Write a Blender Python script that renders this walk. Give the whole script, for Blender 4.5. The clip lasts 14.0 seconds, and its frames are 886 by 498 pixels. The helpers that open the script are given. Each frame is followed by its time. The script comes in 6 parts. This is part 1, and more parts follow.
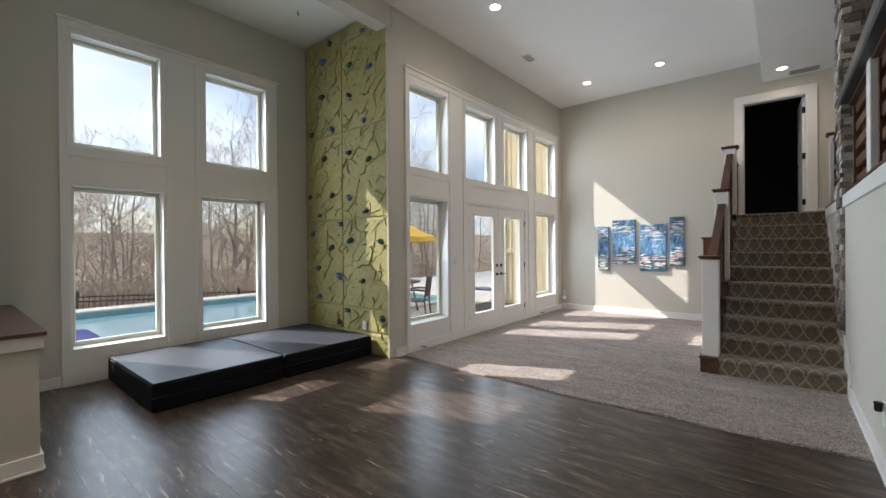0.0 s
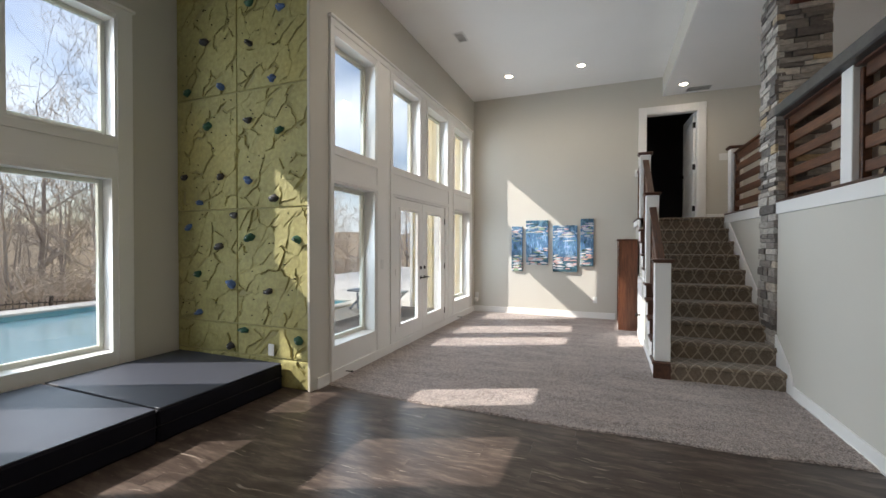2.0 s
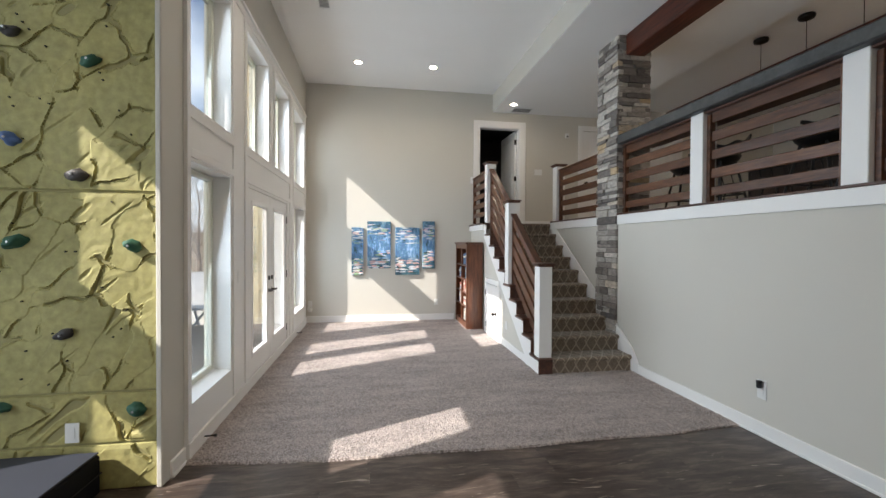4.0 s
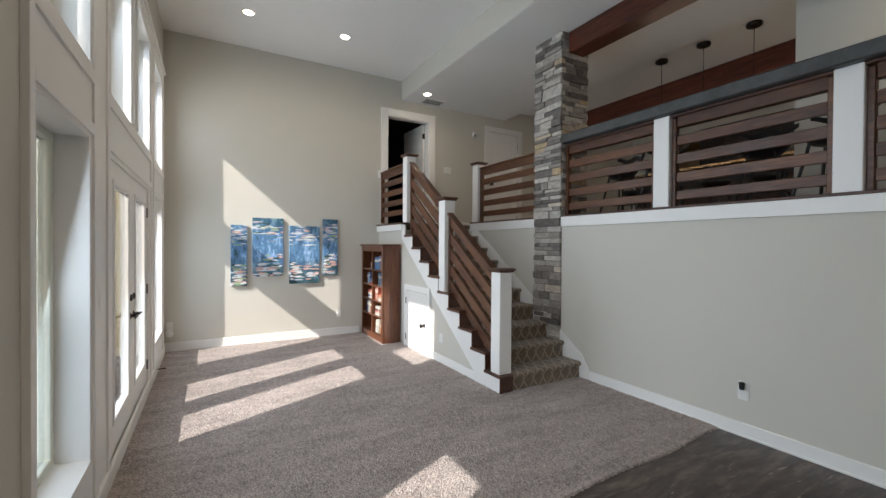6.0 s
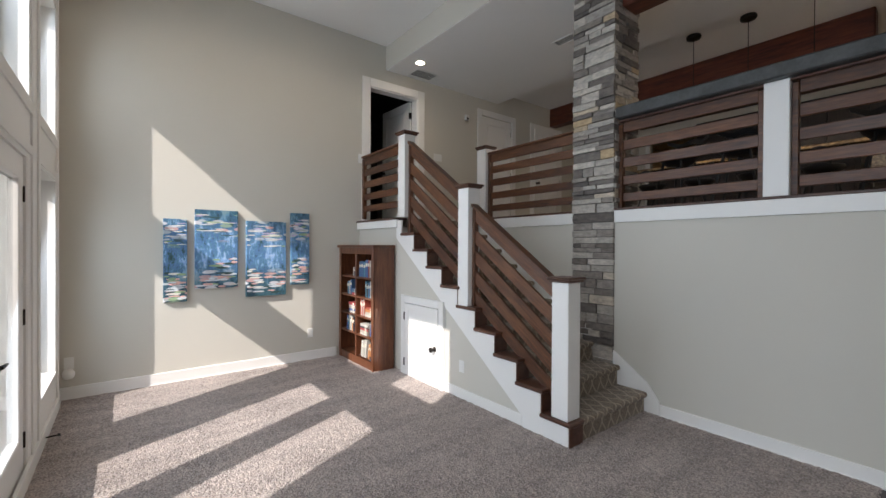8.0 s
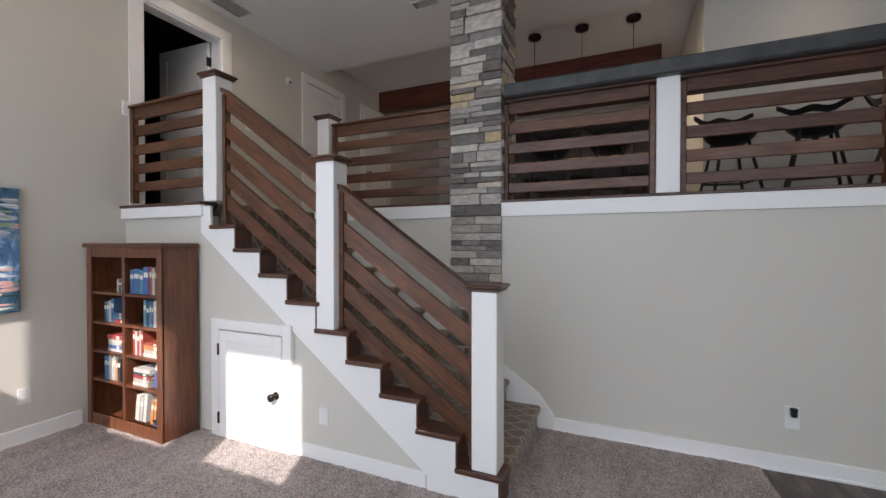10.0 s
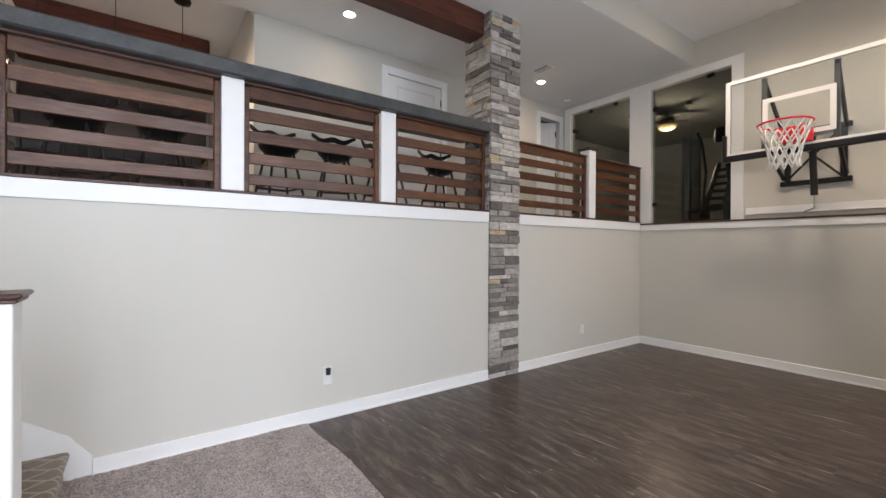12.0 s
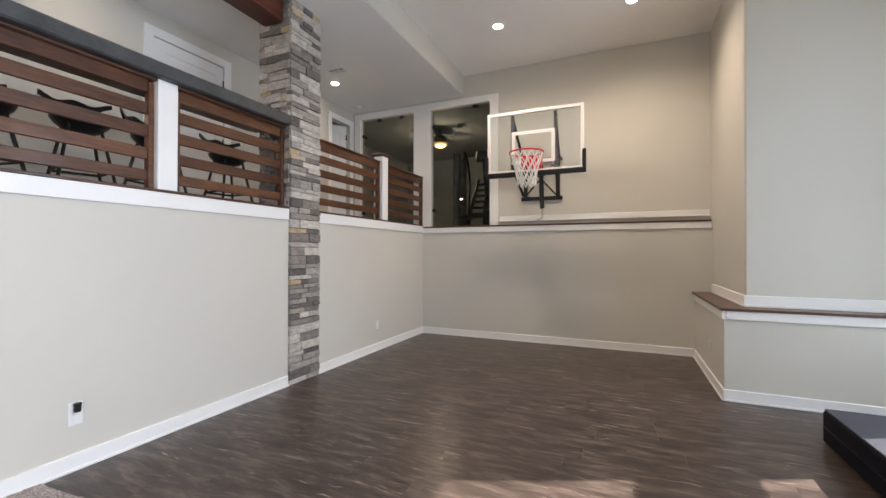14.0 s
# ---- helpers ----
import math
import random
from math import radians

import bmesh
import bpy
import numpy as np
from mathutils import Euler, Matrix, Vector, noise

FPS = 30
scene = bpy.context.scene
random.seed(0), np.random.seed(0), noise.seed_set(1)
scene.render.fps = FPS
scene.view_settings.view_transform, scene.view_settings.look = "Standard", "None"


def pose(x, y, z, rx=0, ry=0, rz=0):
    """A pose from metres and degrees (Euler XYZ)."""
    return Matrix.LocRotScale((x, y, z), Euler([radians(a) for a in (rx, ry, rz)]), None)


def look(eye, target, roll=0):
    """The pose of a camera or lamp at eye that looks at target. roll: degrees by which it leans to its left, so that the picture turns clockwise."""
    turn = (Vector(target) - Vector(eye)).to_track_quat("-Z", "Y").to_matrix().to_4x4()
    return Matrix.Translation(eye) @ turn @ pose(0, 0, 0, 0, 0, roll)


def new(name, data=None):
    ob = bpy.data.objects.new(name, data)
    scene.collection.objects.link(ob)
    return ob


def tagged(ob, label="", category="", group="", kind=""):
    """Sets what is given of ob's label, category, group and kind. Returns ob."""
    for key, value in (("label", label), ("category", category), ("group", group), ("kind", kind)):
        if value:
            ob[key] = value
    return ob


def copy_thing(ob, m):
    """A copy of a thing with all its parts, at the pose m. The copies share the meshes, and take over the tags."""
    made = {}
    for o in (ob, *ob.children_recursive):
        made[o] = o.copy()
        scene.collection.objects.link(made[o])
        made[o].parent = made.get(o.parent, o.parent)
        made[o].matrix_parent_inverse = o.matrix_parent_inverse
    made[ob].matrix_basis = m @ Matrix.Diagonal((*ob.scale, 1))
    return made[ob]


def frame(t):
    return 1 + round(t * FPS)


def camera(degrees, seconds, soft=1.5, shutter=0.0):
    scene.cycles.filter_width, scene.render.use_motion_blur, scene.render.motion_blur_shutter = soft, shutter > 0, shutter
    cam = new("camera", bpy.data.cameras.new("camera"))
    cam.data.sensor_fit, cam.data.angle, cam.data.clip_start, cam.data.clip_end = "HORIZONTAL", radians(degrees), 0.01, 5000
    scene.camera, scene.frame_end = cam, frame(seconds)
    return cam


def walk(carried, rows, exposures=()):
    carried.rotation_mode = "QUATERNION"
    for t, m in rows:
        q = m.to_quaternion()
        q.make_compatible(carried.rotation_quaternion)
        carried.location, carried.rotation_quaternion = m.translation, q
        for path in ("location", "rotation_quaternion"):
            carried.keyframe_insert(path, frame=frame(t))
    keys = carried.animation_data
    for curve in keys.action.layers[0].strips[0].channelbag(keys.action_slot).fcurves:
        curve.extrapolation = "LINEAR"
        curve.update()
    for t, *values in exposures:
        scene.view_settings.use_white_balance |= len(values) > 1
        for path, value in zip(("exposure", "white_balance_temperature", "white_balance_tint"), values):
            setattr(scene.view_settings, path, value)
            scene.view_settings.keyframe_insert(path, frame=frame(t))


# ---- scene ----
# the camera and its walk
cam = camera(94.2, 14.0)
PATH = [
    (0, (-0.009, 0.212, 1.412), (-1.279, 1.757, 1.402), -0.5),
    (0.5, (-0.185, 0.344, 1.4), (-1.435, 1.905, 1.386), -0.3),
    (1, (-0.502, 0.39, 1.418), (-1.658, 2.022, 1.398), -0.2),
    (1.5, (-0.801, 0.483, 1.424), (-1.784, 2.224, 1.403), -0.0),
    (2, (-1.169, 0.576, 1.45), (-1.91, 2.433, 1.425), 0.1),
    (2.5, (-1.539, 0.621, 1.461), (-2.011, 2.564, 1.436), 0.3),
    (3, (-1.878, 0.759, 1.455), (-2.077, 2.749, 1.43), 0.3),
    (3.5, (-2.232, 0.905, 1.477), (-2.165, 2.903, 1.453), 0.3),
    (4, (-2.547, 1.041, 1.513), (-2.227, 3.015, 1.486), 0.3),
    (6.5, (-3.354, 2.52, 1.53), (-2.288, 4.212, 1.512), 0.3),
    (7, (-3.387, 2.892, 1.523), (-2.268, 4.549, 1.504), 0.2),
    (9.5, (-3.085, 4.651, 1.522), (-1.457, 5.812, 1.519), 0.1),
    (10, (-2.965, 4.87, 1.523), (-1.135, 5.676, 1.502), 0.0),
    (10.5, (-2.874, 5.003, 1.53), (-0.9, 5.324, 1.496), 0.3),
    (11, (-2.892, 5.075, 1.515), (-0.905, 4.848, 1.495), 0.3),
    (11.5, (-2.94, 5.134, 1.501), (-1.088, 4.379, 1.494), 0.1),
    (12, (-2.989, 5.109, 1.477), (-1.366, 3.94, 1.472), 0.3),
    (12.5, (-2.952, 5.063, 1.436), (-1.598, 3.591, 1.439), 0.3),
    (13, (-2.88, 5.075, 1.408), (-1.778, 3.406, 1.422), 0.3),
    (13.5, (-2.816, 5.19, 1.409), (-1.916, 3.405, 1.426), 0.1),
    (14, (-2.805, 5.341, 1.424), (-2.0, 3.51, 1.44), 0.1),
]
# the clip's camera opens up as it turns from the windows
EXPOSURES = [(0.0, 1.68), (1.5, 1.63), (3.0, 1.74), (4.0, 1.76), (7.0, 1.4), (9.5, 1.36), (10.5, 1.75), (11.5, 2.3), (14.0, 2.5)]
walk(cam, [(t, look(eye, target, roll)) for t, eye, target, roll in PATH], [(t, e, 6500, 12 if t < 8 else 18) for t, e in EXPOSURES])

# world, sun and exposure
SUN_DIR = Vector((1.0, 0.45, -0.88)).normalized()
world = bpy.data.worlds.new("world")
scene.world = world
world.use_nodes = True
wn, wl = world.node_tree.nodes, world.node_tree.links
sky = wn.new("ShaderNodeTexSky")
sky.sky_type = "NISHITA"
sky.sun_disc = False
sky.sun_elevation = math.asin(-SUN_DIR.z)
sky.sun_rotation = math.atan2(-SUN_DIR.x, -SUN_DIR.y)
sky.air_density, sky.dust_density, sky.ozone_density = 1.0, 2.5, 1.2
# thin high cloud mixed into the sky
wc = wn.new("ShaderNodeTexCoord")
wm = wn.new("ShaderNodeMapping")
wm.inputs["Scale"].default_value = (1.2, 1.2, 3.5)
wno = wn.new("ShaderNodeTexNoise")
wno.inputs["Scale"].default_value = 2.2
wno.inputs["Detail"].default_value = 5
wr = wn.new("ShaderNodeValToRGB")
wr.color_ramp.elements[0].position, wr.color_ramp.elements[1].position = 0.38, 0.66
wr.color_ramp.elements[1].color = (0.85, 0.85, 0.85, 1)
wx = wn.new("ShaderNodeMix")
wx.data_type = "RGBA"
wx.inputs["B"].default_value = (7.6, 8.0, 8.4, 1)
wl.new(wc.outputs["Generated"], wm.inputs["Vector"])
wl.new(wm.outputs["Vector"], wno.inputs["Vector"])
wl.new(wno.outputs["Fac"], wr.inputs["Fac"])
wl.new(wr.outputs["Color"], wx.inputs["Factor"])
wl.new(sky.outputs["Color"], wx.inputs["A"])
wl.new(wx.outputs["Result"], wn["Background"].inputs["Color"])
wn["Background"].inputs["Strength"].default_value = 0.1
sun = new("sun", bpy.data.lights.new("sun", "SUN"))
sun.data.energy, sun.data.angle, sun.data.color = 2.4, radians(0.5), (1.0, 0.95, 0.87)
sun.matrix_world = look((0, 0, 30), Vector((0, 0, 30)) + SUN_DIR)

# materials
def nodes_of(name):
    m = bpy.data.materials.new(name)
    m.use_nodes = True
    nt = m.node_tree
    return m, nt.nodes, nt.links, nt.nodes["Principled BSDF"]


def ramp(n, stops):
    r = n.new("ShaderNodeValToRGB")
    while len(r.color_ramp.elements) < len(stops):
        r.color_ramp.elements.new(0.5)
    for e, (p, c) in zip(r.color_ramp.elements, stops):
        e.position, e.color = p, (*c, 1)
    return r


def noise_tex(n, l, scale, detail=4, stretch=(1, 1, 1), rand=0.0, rough=0.55, tilt=0.0):
    g = n.new("ShaderNodeNewGeometry")
    m = n.new("ShaderNodeMapping")
    m.inputs["Scale"].default_value = stretch
    if rand:
        oi = n.new("ShaderNodeObjectInfo")
        mu = n.new("ShaderNodeVectorMath")
        mu.operation = "SCALE"
        mu.inputs[0].default_value = (17.0, 29.0, 13.0)
        l.new(oi.outputs["Random"], mu.inputs["Scale"])
        l.new(mu.outputs["Vector"], m.inputs["Location"])
    at = g.outputs["Position"]
    if tilt:
        ro = n.new("ShaderNodeVectorRotate")
        ro.rotation_type = "X_AXIS"
        ro.inputs["Angle"].default_value = -tilt
        l.new(at, ro.inputs["Vector"])
        at = ro.outputs["Vector"]
    l.new(at, m.inputs["Vector"])
    t = n.new("ShaderNodeTexNoise")
    t.inputs["Scale"].default_value, t.inputs["Detail"].default_value = scale, detail
    t.inputs["Roughness"].default_value = rough
    l.new(m.outputs["Vector"], t.inputs["Vector"])
    return t


def add_bump(n, l, b, height, strength, distance=0.01):
    bu = n.new("ShaderNodeBump")
    bu.inputs["Strength"].default_value, bu.inputs["Distance"].default_value = strength, distance
    l.new(height, bu.inputs["Height"])
    l.new(bu.outputs["Normal"], b.inputs["Normal"])


def mat(name, c, rough=0.5, metal=0.0, var=0.06, big=1.3, fine=60, bump=0.1, dist=0.002, spec=0.5):
    """Plain painted or moulded surface with soft large-scale variation and a fine grain."""
    m, n, l, b = nodes_of(name)
    t1, t2 = noise_tex(n, l, big, 3), noise_tex(n, l, fine, 3)
    r = ramp(n, [(0.3, [v * (1 - var) for v in c]), (0.7, [min(1, v * (1 + var)) for v in c])])
    ad = n.new("ShaderNodeMath")
    ad.operation = "MULTIPLY_ADD"
    ad.inputs[1].default_value = 0.35
    l.new(t2.outputs["Fac"], ad.inputs[0])
    sc = n.new("ShaderNodeMath")
    sc.operation = "MULTIPLY"
    sc.inputs[1].default_value = 0.65
    l.new(t1.outputs["Fac"], sc.inputs[0])
    l.new(sc.outputs[0], ad.inputs[2])
    l.new(ad.outputs[0], r.inputs["Fac"])
    l.new(r.outputs["Color"], b.inputs["Base Color"])
    b.inputs["Roughness"].default_value, b.inputs["Metallic"].default_value = rough, metal
    b.inputs["Specular IOR Level"].default_value = spec
    if bump:
        add_bump(n, l, b, t2.outputs["Fac"], bump, dist)
    return m


def wood(name, dark, mid, light, stretch, scale=9, rough=0.4, bump=0.15, coat=0.0, tilt=0.0):
    """Stained timber with the grain along the axis of the smallest stretch value; each piece its own tone."""
    m, n, l, b = nodes_of(name)
    t = noise_tex(n, l, scale, 6, stretch, rand=1, rough=0.65, tilt=tilt)
    t2 = noise_tex(n, l, scale * 0.3, 3, stretch, rand=1, tilt=tilt)
    mx = n.new("ShaderNodeMath")
    mx.operation = "MULTIPLY_ADD"
    mx.inputs[1].default_value = 0.6
    l.new(t.outputs["Fac"], mx.inputs[0])
    s = n.new("ShaderNodeMath")
    s.operation = "MULTIPLY"
    s.inputs[1].default_value = 0.4
    l.new(t2.outputs["Fac"], s.inputs[0])
    l.new(s.outputs[0], mx.inputs[2])
    oi = n.new("ShaderNodeObjectInfo")
    of = n.new("ShaderNodeMath")
    of.operation = "MULTIPLY_ADD"
    of.inputs[1].default_value, of.inputs[2].default_value = 0.12, -0.06
    l.new(oi.outputs["Random"], of.inputs[0])
    ad = n.new("ShaderNodeMath")
    ad.operation = "ADD"
    l.new(mx.outputs[0], ad.inputs[0])
    l.new(of.outputs[0], ad.inputs[1])
    r = ramp(n, [(0.32, dark), (0.5, mid), (0.7, light)])
    l.new(ad.outputs[0], r.inputs["Fac"])
    l.new(r.outputs["Color"], b.inputs["Base Color"])
    b.inputs["Roughness"].default_value = rough
    b.inputs["Coat Weight"].default_value = coat
    add_bump(n, l, b, t.outputs["Fac"], bump, 0.003)
    return m


def glass(name, tint=(1, 1, 1), gloss=0.9, weight=1.0):
    m = bpy.data.materials.new(name)
    m.use_nodes = True
    n, l = m.node_tree.nodes, m.node_tree.links
    n.remove(n["Principled BSDF"])
    tr, gl, mi, fr = (n.new("ShaderNode" + k) for k in ("BsdfTransparent", "BsdfGlossy", "MixShader", "LayerWeight"))
    tr.inputs["Color"].default_value = (*tint, 1)
    gl.inputs["Roughness"].default_value = 0.02
    gl.inputs["Color"].default_value = (gloss, gloss, gloss, 1)
    po = n.new("ShaderNodeMath")
    po.operation = "POWER"
    po.inputs[1].default_value = 4.5
    l.new(fr.outputs["Facing"], po.inputs[0])
    mu = n.new("ShaderNodeMath")
    mu.operation = "MULTIPLY_ADD"
    mu.inputs[1].default_value, mu.inputs[2].default_value = 0.6 * weight, 0.03 * weight
    l.new(po.outputs[0], mu.inputs[0])
    l.new(mu.outputs[0], mi.inputs[0])
    l.new(tr.outputs[0], mi.inputs[1])
    l.new(gl.outputs[0], mi.inputs[2])
    l.new(mi.outputs[0], n["Material Output"].inputs["Surface"])
    return m


def emit(name, c, strength):
    m, n, l, b = nodes_of(name)
    b.inputs["Base Color"].default_value = (*c, 1)
    b.inputs["Emission Color"].default_value = (*c, 1)
    b.inputs["Emission Strength"].default_value = strength
    return m


WALL = mat("greige_wall_paint", (0.60, 0.577, 0.518), 0.75, var=0.025, big=0.8, fine=220, bump=0.12, dist=0.001)
TRIM = mat("white_trim_paint", (0.83, 0.82, 0.8), 0.42, var=0.02, fine=120, bump=0.04)
CEIL = mat("ceiling_paint", (0.88, 0.87, 0.85), 0.85, var=0.02, fine=160, bump=0.15)
# dark grey carries the darkness of the room behind the upper door
SHADEWALL = mat("room_shade_grey", (0.10, 0.10, 0.105), 0.8)
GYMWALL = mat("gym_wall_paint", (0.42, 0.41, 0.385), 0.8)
BLACK = mat("black_metal", (0.012, 0.012, 0.013), 0.38, metal=0.2, var=0.2)
BRONZE = mat("dark_bronze", (0.03, 0.025, 0.022), 0.32, metal=0.8, var=0.15)
STEEL = mat("brushed_nickel", (0.42, 0.41, 0.39), 0.3, metal=1.0, var=0.1)
PLASTIC = mat("white_plastic", (0.75, 0.75, 0.73), 0.35, var=0.02)
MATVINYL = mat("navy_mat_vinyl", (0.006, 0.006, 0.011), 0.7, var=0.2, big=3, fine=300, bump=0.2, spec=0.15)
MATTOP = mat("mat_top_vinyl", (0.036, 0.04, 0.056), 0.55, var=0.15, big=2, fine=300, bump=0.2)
SLATE = mat("honed_dark_stone", (0.052, 0.055, 0.056), 0.42, var=0.45, big=7, fine=40, bump=0.15)
RAIL = wood("rail_timber", (0.034, 0.011, 0.005), (0.092, 0.033, 0.013), (0.19, 0.077, 0.031), (9, 1, 9), 7, 0.4, coat=0.06)
RAILSLOPE = wood("sloped_rail_timber", (0.034, 0.011, 0.005), (0.092, 0.033, 0.013), (0.19, 0.077, 0.031), (9, 1, 9), 7, 0.4, coat=0.06, tilt=math.atan2(0.186, 0.2645))
STAIRWOOD = wood("stair_timber", (0.04, 0.016, 0.01), (0.085, 0.036, 0.022), (0.14, 0.06, 0.035), (9, 1.2, 9), 7, 0.38, coat=0.1)
BEAM = wood("beam_timber", (0.03, 0.0065, 0.003), (0.10, 0.022, 0.009), (0.19, 0.052, 0.02), (6, 0.7, 6), 6, 0.42, coat=0.05)
CASEWOOD = wood("bookcase_timber", (0.05, 0.016, 0.008), (0.12, 0.04, 0.018), (0.21, 0.08, 0.035), (9, 9, 0.9), 7, 0.35, coat=0.25)


def floor_wood():
    """Dark hand-scraped boards: mottled brown with short meandering pale grain marks."""
    m, n, l, b = nodes_of("dark_floor_timber")
    g = n.new("ShaderNodeNewGeometry")
    oi = n.new("ShaderNodeObjectInfo")
    wv = noise_tex(n, l, 1.3, 3, (1, 1, 1))
    sh = n.new("ShaderNodeVectorMath")
    sh.operation = "MULTIPLY_ADD"
    sh.inputs[1].default_value = (0.0, 0.22, 0.0)
    l.new(wv.outputs["Color"], sh.inputs[0])
    l.new(g.outputs["Position"], sh.inputs[2])
    off = n.new("ShaderNodeVectorMath")
    off.operation = "MULTIPLY_ADD"
    off.inputs[1].default_value = (7.0, 3.0, 0.0)
    l.new(oi.outputs["Random"], off.inputs[0])
    l.new(sh.outputs["Vector"], off.inputs[2])

    def grain(scale, stretch, detail, rough=0.6):
        mp = n.new("ShaderNodeMapping")
        mp.inputs["Scale"].default_value = stretch
        l.new(off.outputs["Vector"], mp.inputs["Vector"])
        t = n.new("ShaderNodeTexNoise")
        t.inputs["Scale"].default_value, t.inputs["Detail"].default_value, t.inputs["Roughness"].default_value = scale, detail, rough
        l.new(mp.outputs["Vector"], t.inputs["Vector"])
        return t.outputs["Fac"]

    base = grain(1.0, (2.6, 12, 4), 7, 0.68)
    r = ramp(n, [(0.32, (0.026, 0.0185, 0.0155)), (0.5, (0.068, 0.05, 0.0415)), (0.7, (0.17, 0.13, 0.107))])
    l.new(base, r.inputs["Fac"])
    col = r.outputs["Color"]
    patch = noise_tex(n, l, 1.1, 2).outputs["Fac"]
    for stretch, lo, hi, amount in (((1.7, 24, 4), 0.63, 0.70, 0.7), ((4.5, 36, 4), 0.645, 0.71, 0.65)):
        f = n.new("ShaderNodeMapRange")
        f.inputs["From Min"].default_value, f.inputs["From Max"].default_value, f.inputs["To Max"].default_value = lo, hi, amount
        l.new(grain(1.0, stretch, 4), f.inputs["Value"])
        pm = n.new("ShaderNodeMapRange")
        pm.inputs["From Min"].default_value, pm.inputs["From Max"].default_value = 0.36, 0.56
        l.new(patch, pm.inputs["Value"])
        mu = n.new("ShaderNodeMath")
        mu.operation = "MULTIPLY"
        l.new(f.outputs[0], mu.inputs[0])
        l.new(pm.outputs[0], mu.inputs[1])
        mx = n.new("ShaderNodeMix")
        mx.data_type = "RGBA"
        mx.inputs["B"].default_value = (0.55, 0.465, 0.39, 1)
        l.new(mu.outputs[0], mx.inputs["Factor"])
        l.new(col, mx.inputs["A"])
        col = mx.outputs["Result"]
    l.new(col, b.inputs["Base Color"])
    b.inputs["Roughness"].default_value = 0.3
    b.inputs["Specular IOR Level"].default_value = 0.28
    add_bump(n, l, b, base, 0.3, 0.003)
    return m


FLOORWOOD = floor_wood()
GLASS = glass("window_glass", (0.7, 0.72, 0.73))
TINTGLASS = glass("gym_glass", (0.62, 0.66, 0.64))
WIN = mat("window_sash_vinyl", (0.7, 0.71, 0.62), 0.4, var=0.03)
SIDING = mat("cream_siding", (0.72, 0.62, 0.40), 0.7, var=0.06)
LAMPGLOW = emit("downlight_glow", (1.0, 0.86, 0.66), 14)
WARMGLOW = emit("warm_shade_glow", (1.0, 0.66, 0.28), 0.16)


def carpet_mat(name, dark, light, scale=150, bump=0.9, dist=0.012):
    m, n, l, b = nodes_of(name)
    t = noise_tex(n, l, scale, 3)
    t2 = noise_tex(n, l, 26, 5, (1.3, 0.8, 1), rough=0.7)
    mx = n.new("ShaderNodeMath")
    mx.operation = "MULTIPLY_ADD"
    mx.inputs[1].default_value = 0.35
    l.new(t2.outputs["Fac"], mx.inputs[0])
    s = n.new("ShaderNodeMath")
    s.operation = "MULTIPLY"
    s.inputs[1].default_value = 0.65
    l.new(t.outputs["Fac"], s.inputs[0])
    l.new(s.outputs[0], mx.inputs[2])
    sweep = n.new("ShaderNodeMath")
    sweep.operation = "MULTIPLY_ADD"
    sweep.inputs[1].default_value = 0.22
    l.new(noise_tex(n, l, 2.4, 4, (0.7, 2.6, 1), rough=0.6).outputs["Fac"], sweep.inputs[0])
    dip = n.new("ShaderNodeMath")
    dip.operation = "SUBTRACT"
    dip.inputs[1].default_value = 0.11
    l.new(mx.outputs[0], dip.inputs[0])
    l.new(dip.outputs[0], sweep.inputs[2])
    r = ramp(n, [(0.4, dark), (0.6, light)])
    l.new(sweep.outputs[0], r.inputs["Fac"])
    l.new(r.outputs["Color"], b.inputs["Base Color"])
    b.inputs["Roughness"].default_value = 0.95
    b.inputs["Sheen Weight"].default_value = 0.25
    b.inputs["Specular IOR Level"].default_value = 0.1
    add_bump(n, l, b, t.outputs["Fac"], bump, dist)
    return m, n, l, b, r


CARPET = carpet_mat("taupe_carpet", (0.22, 0.181, 0.168), (0.64, 0.548, 0.505), 85, 1.0, 0.03)[0]


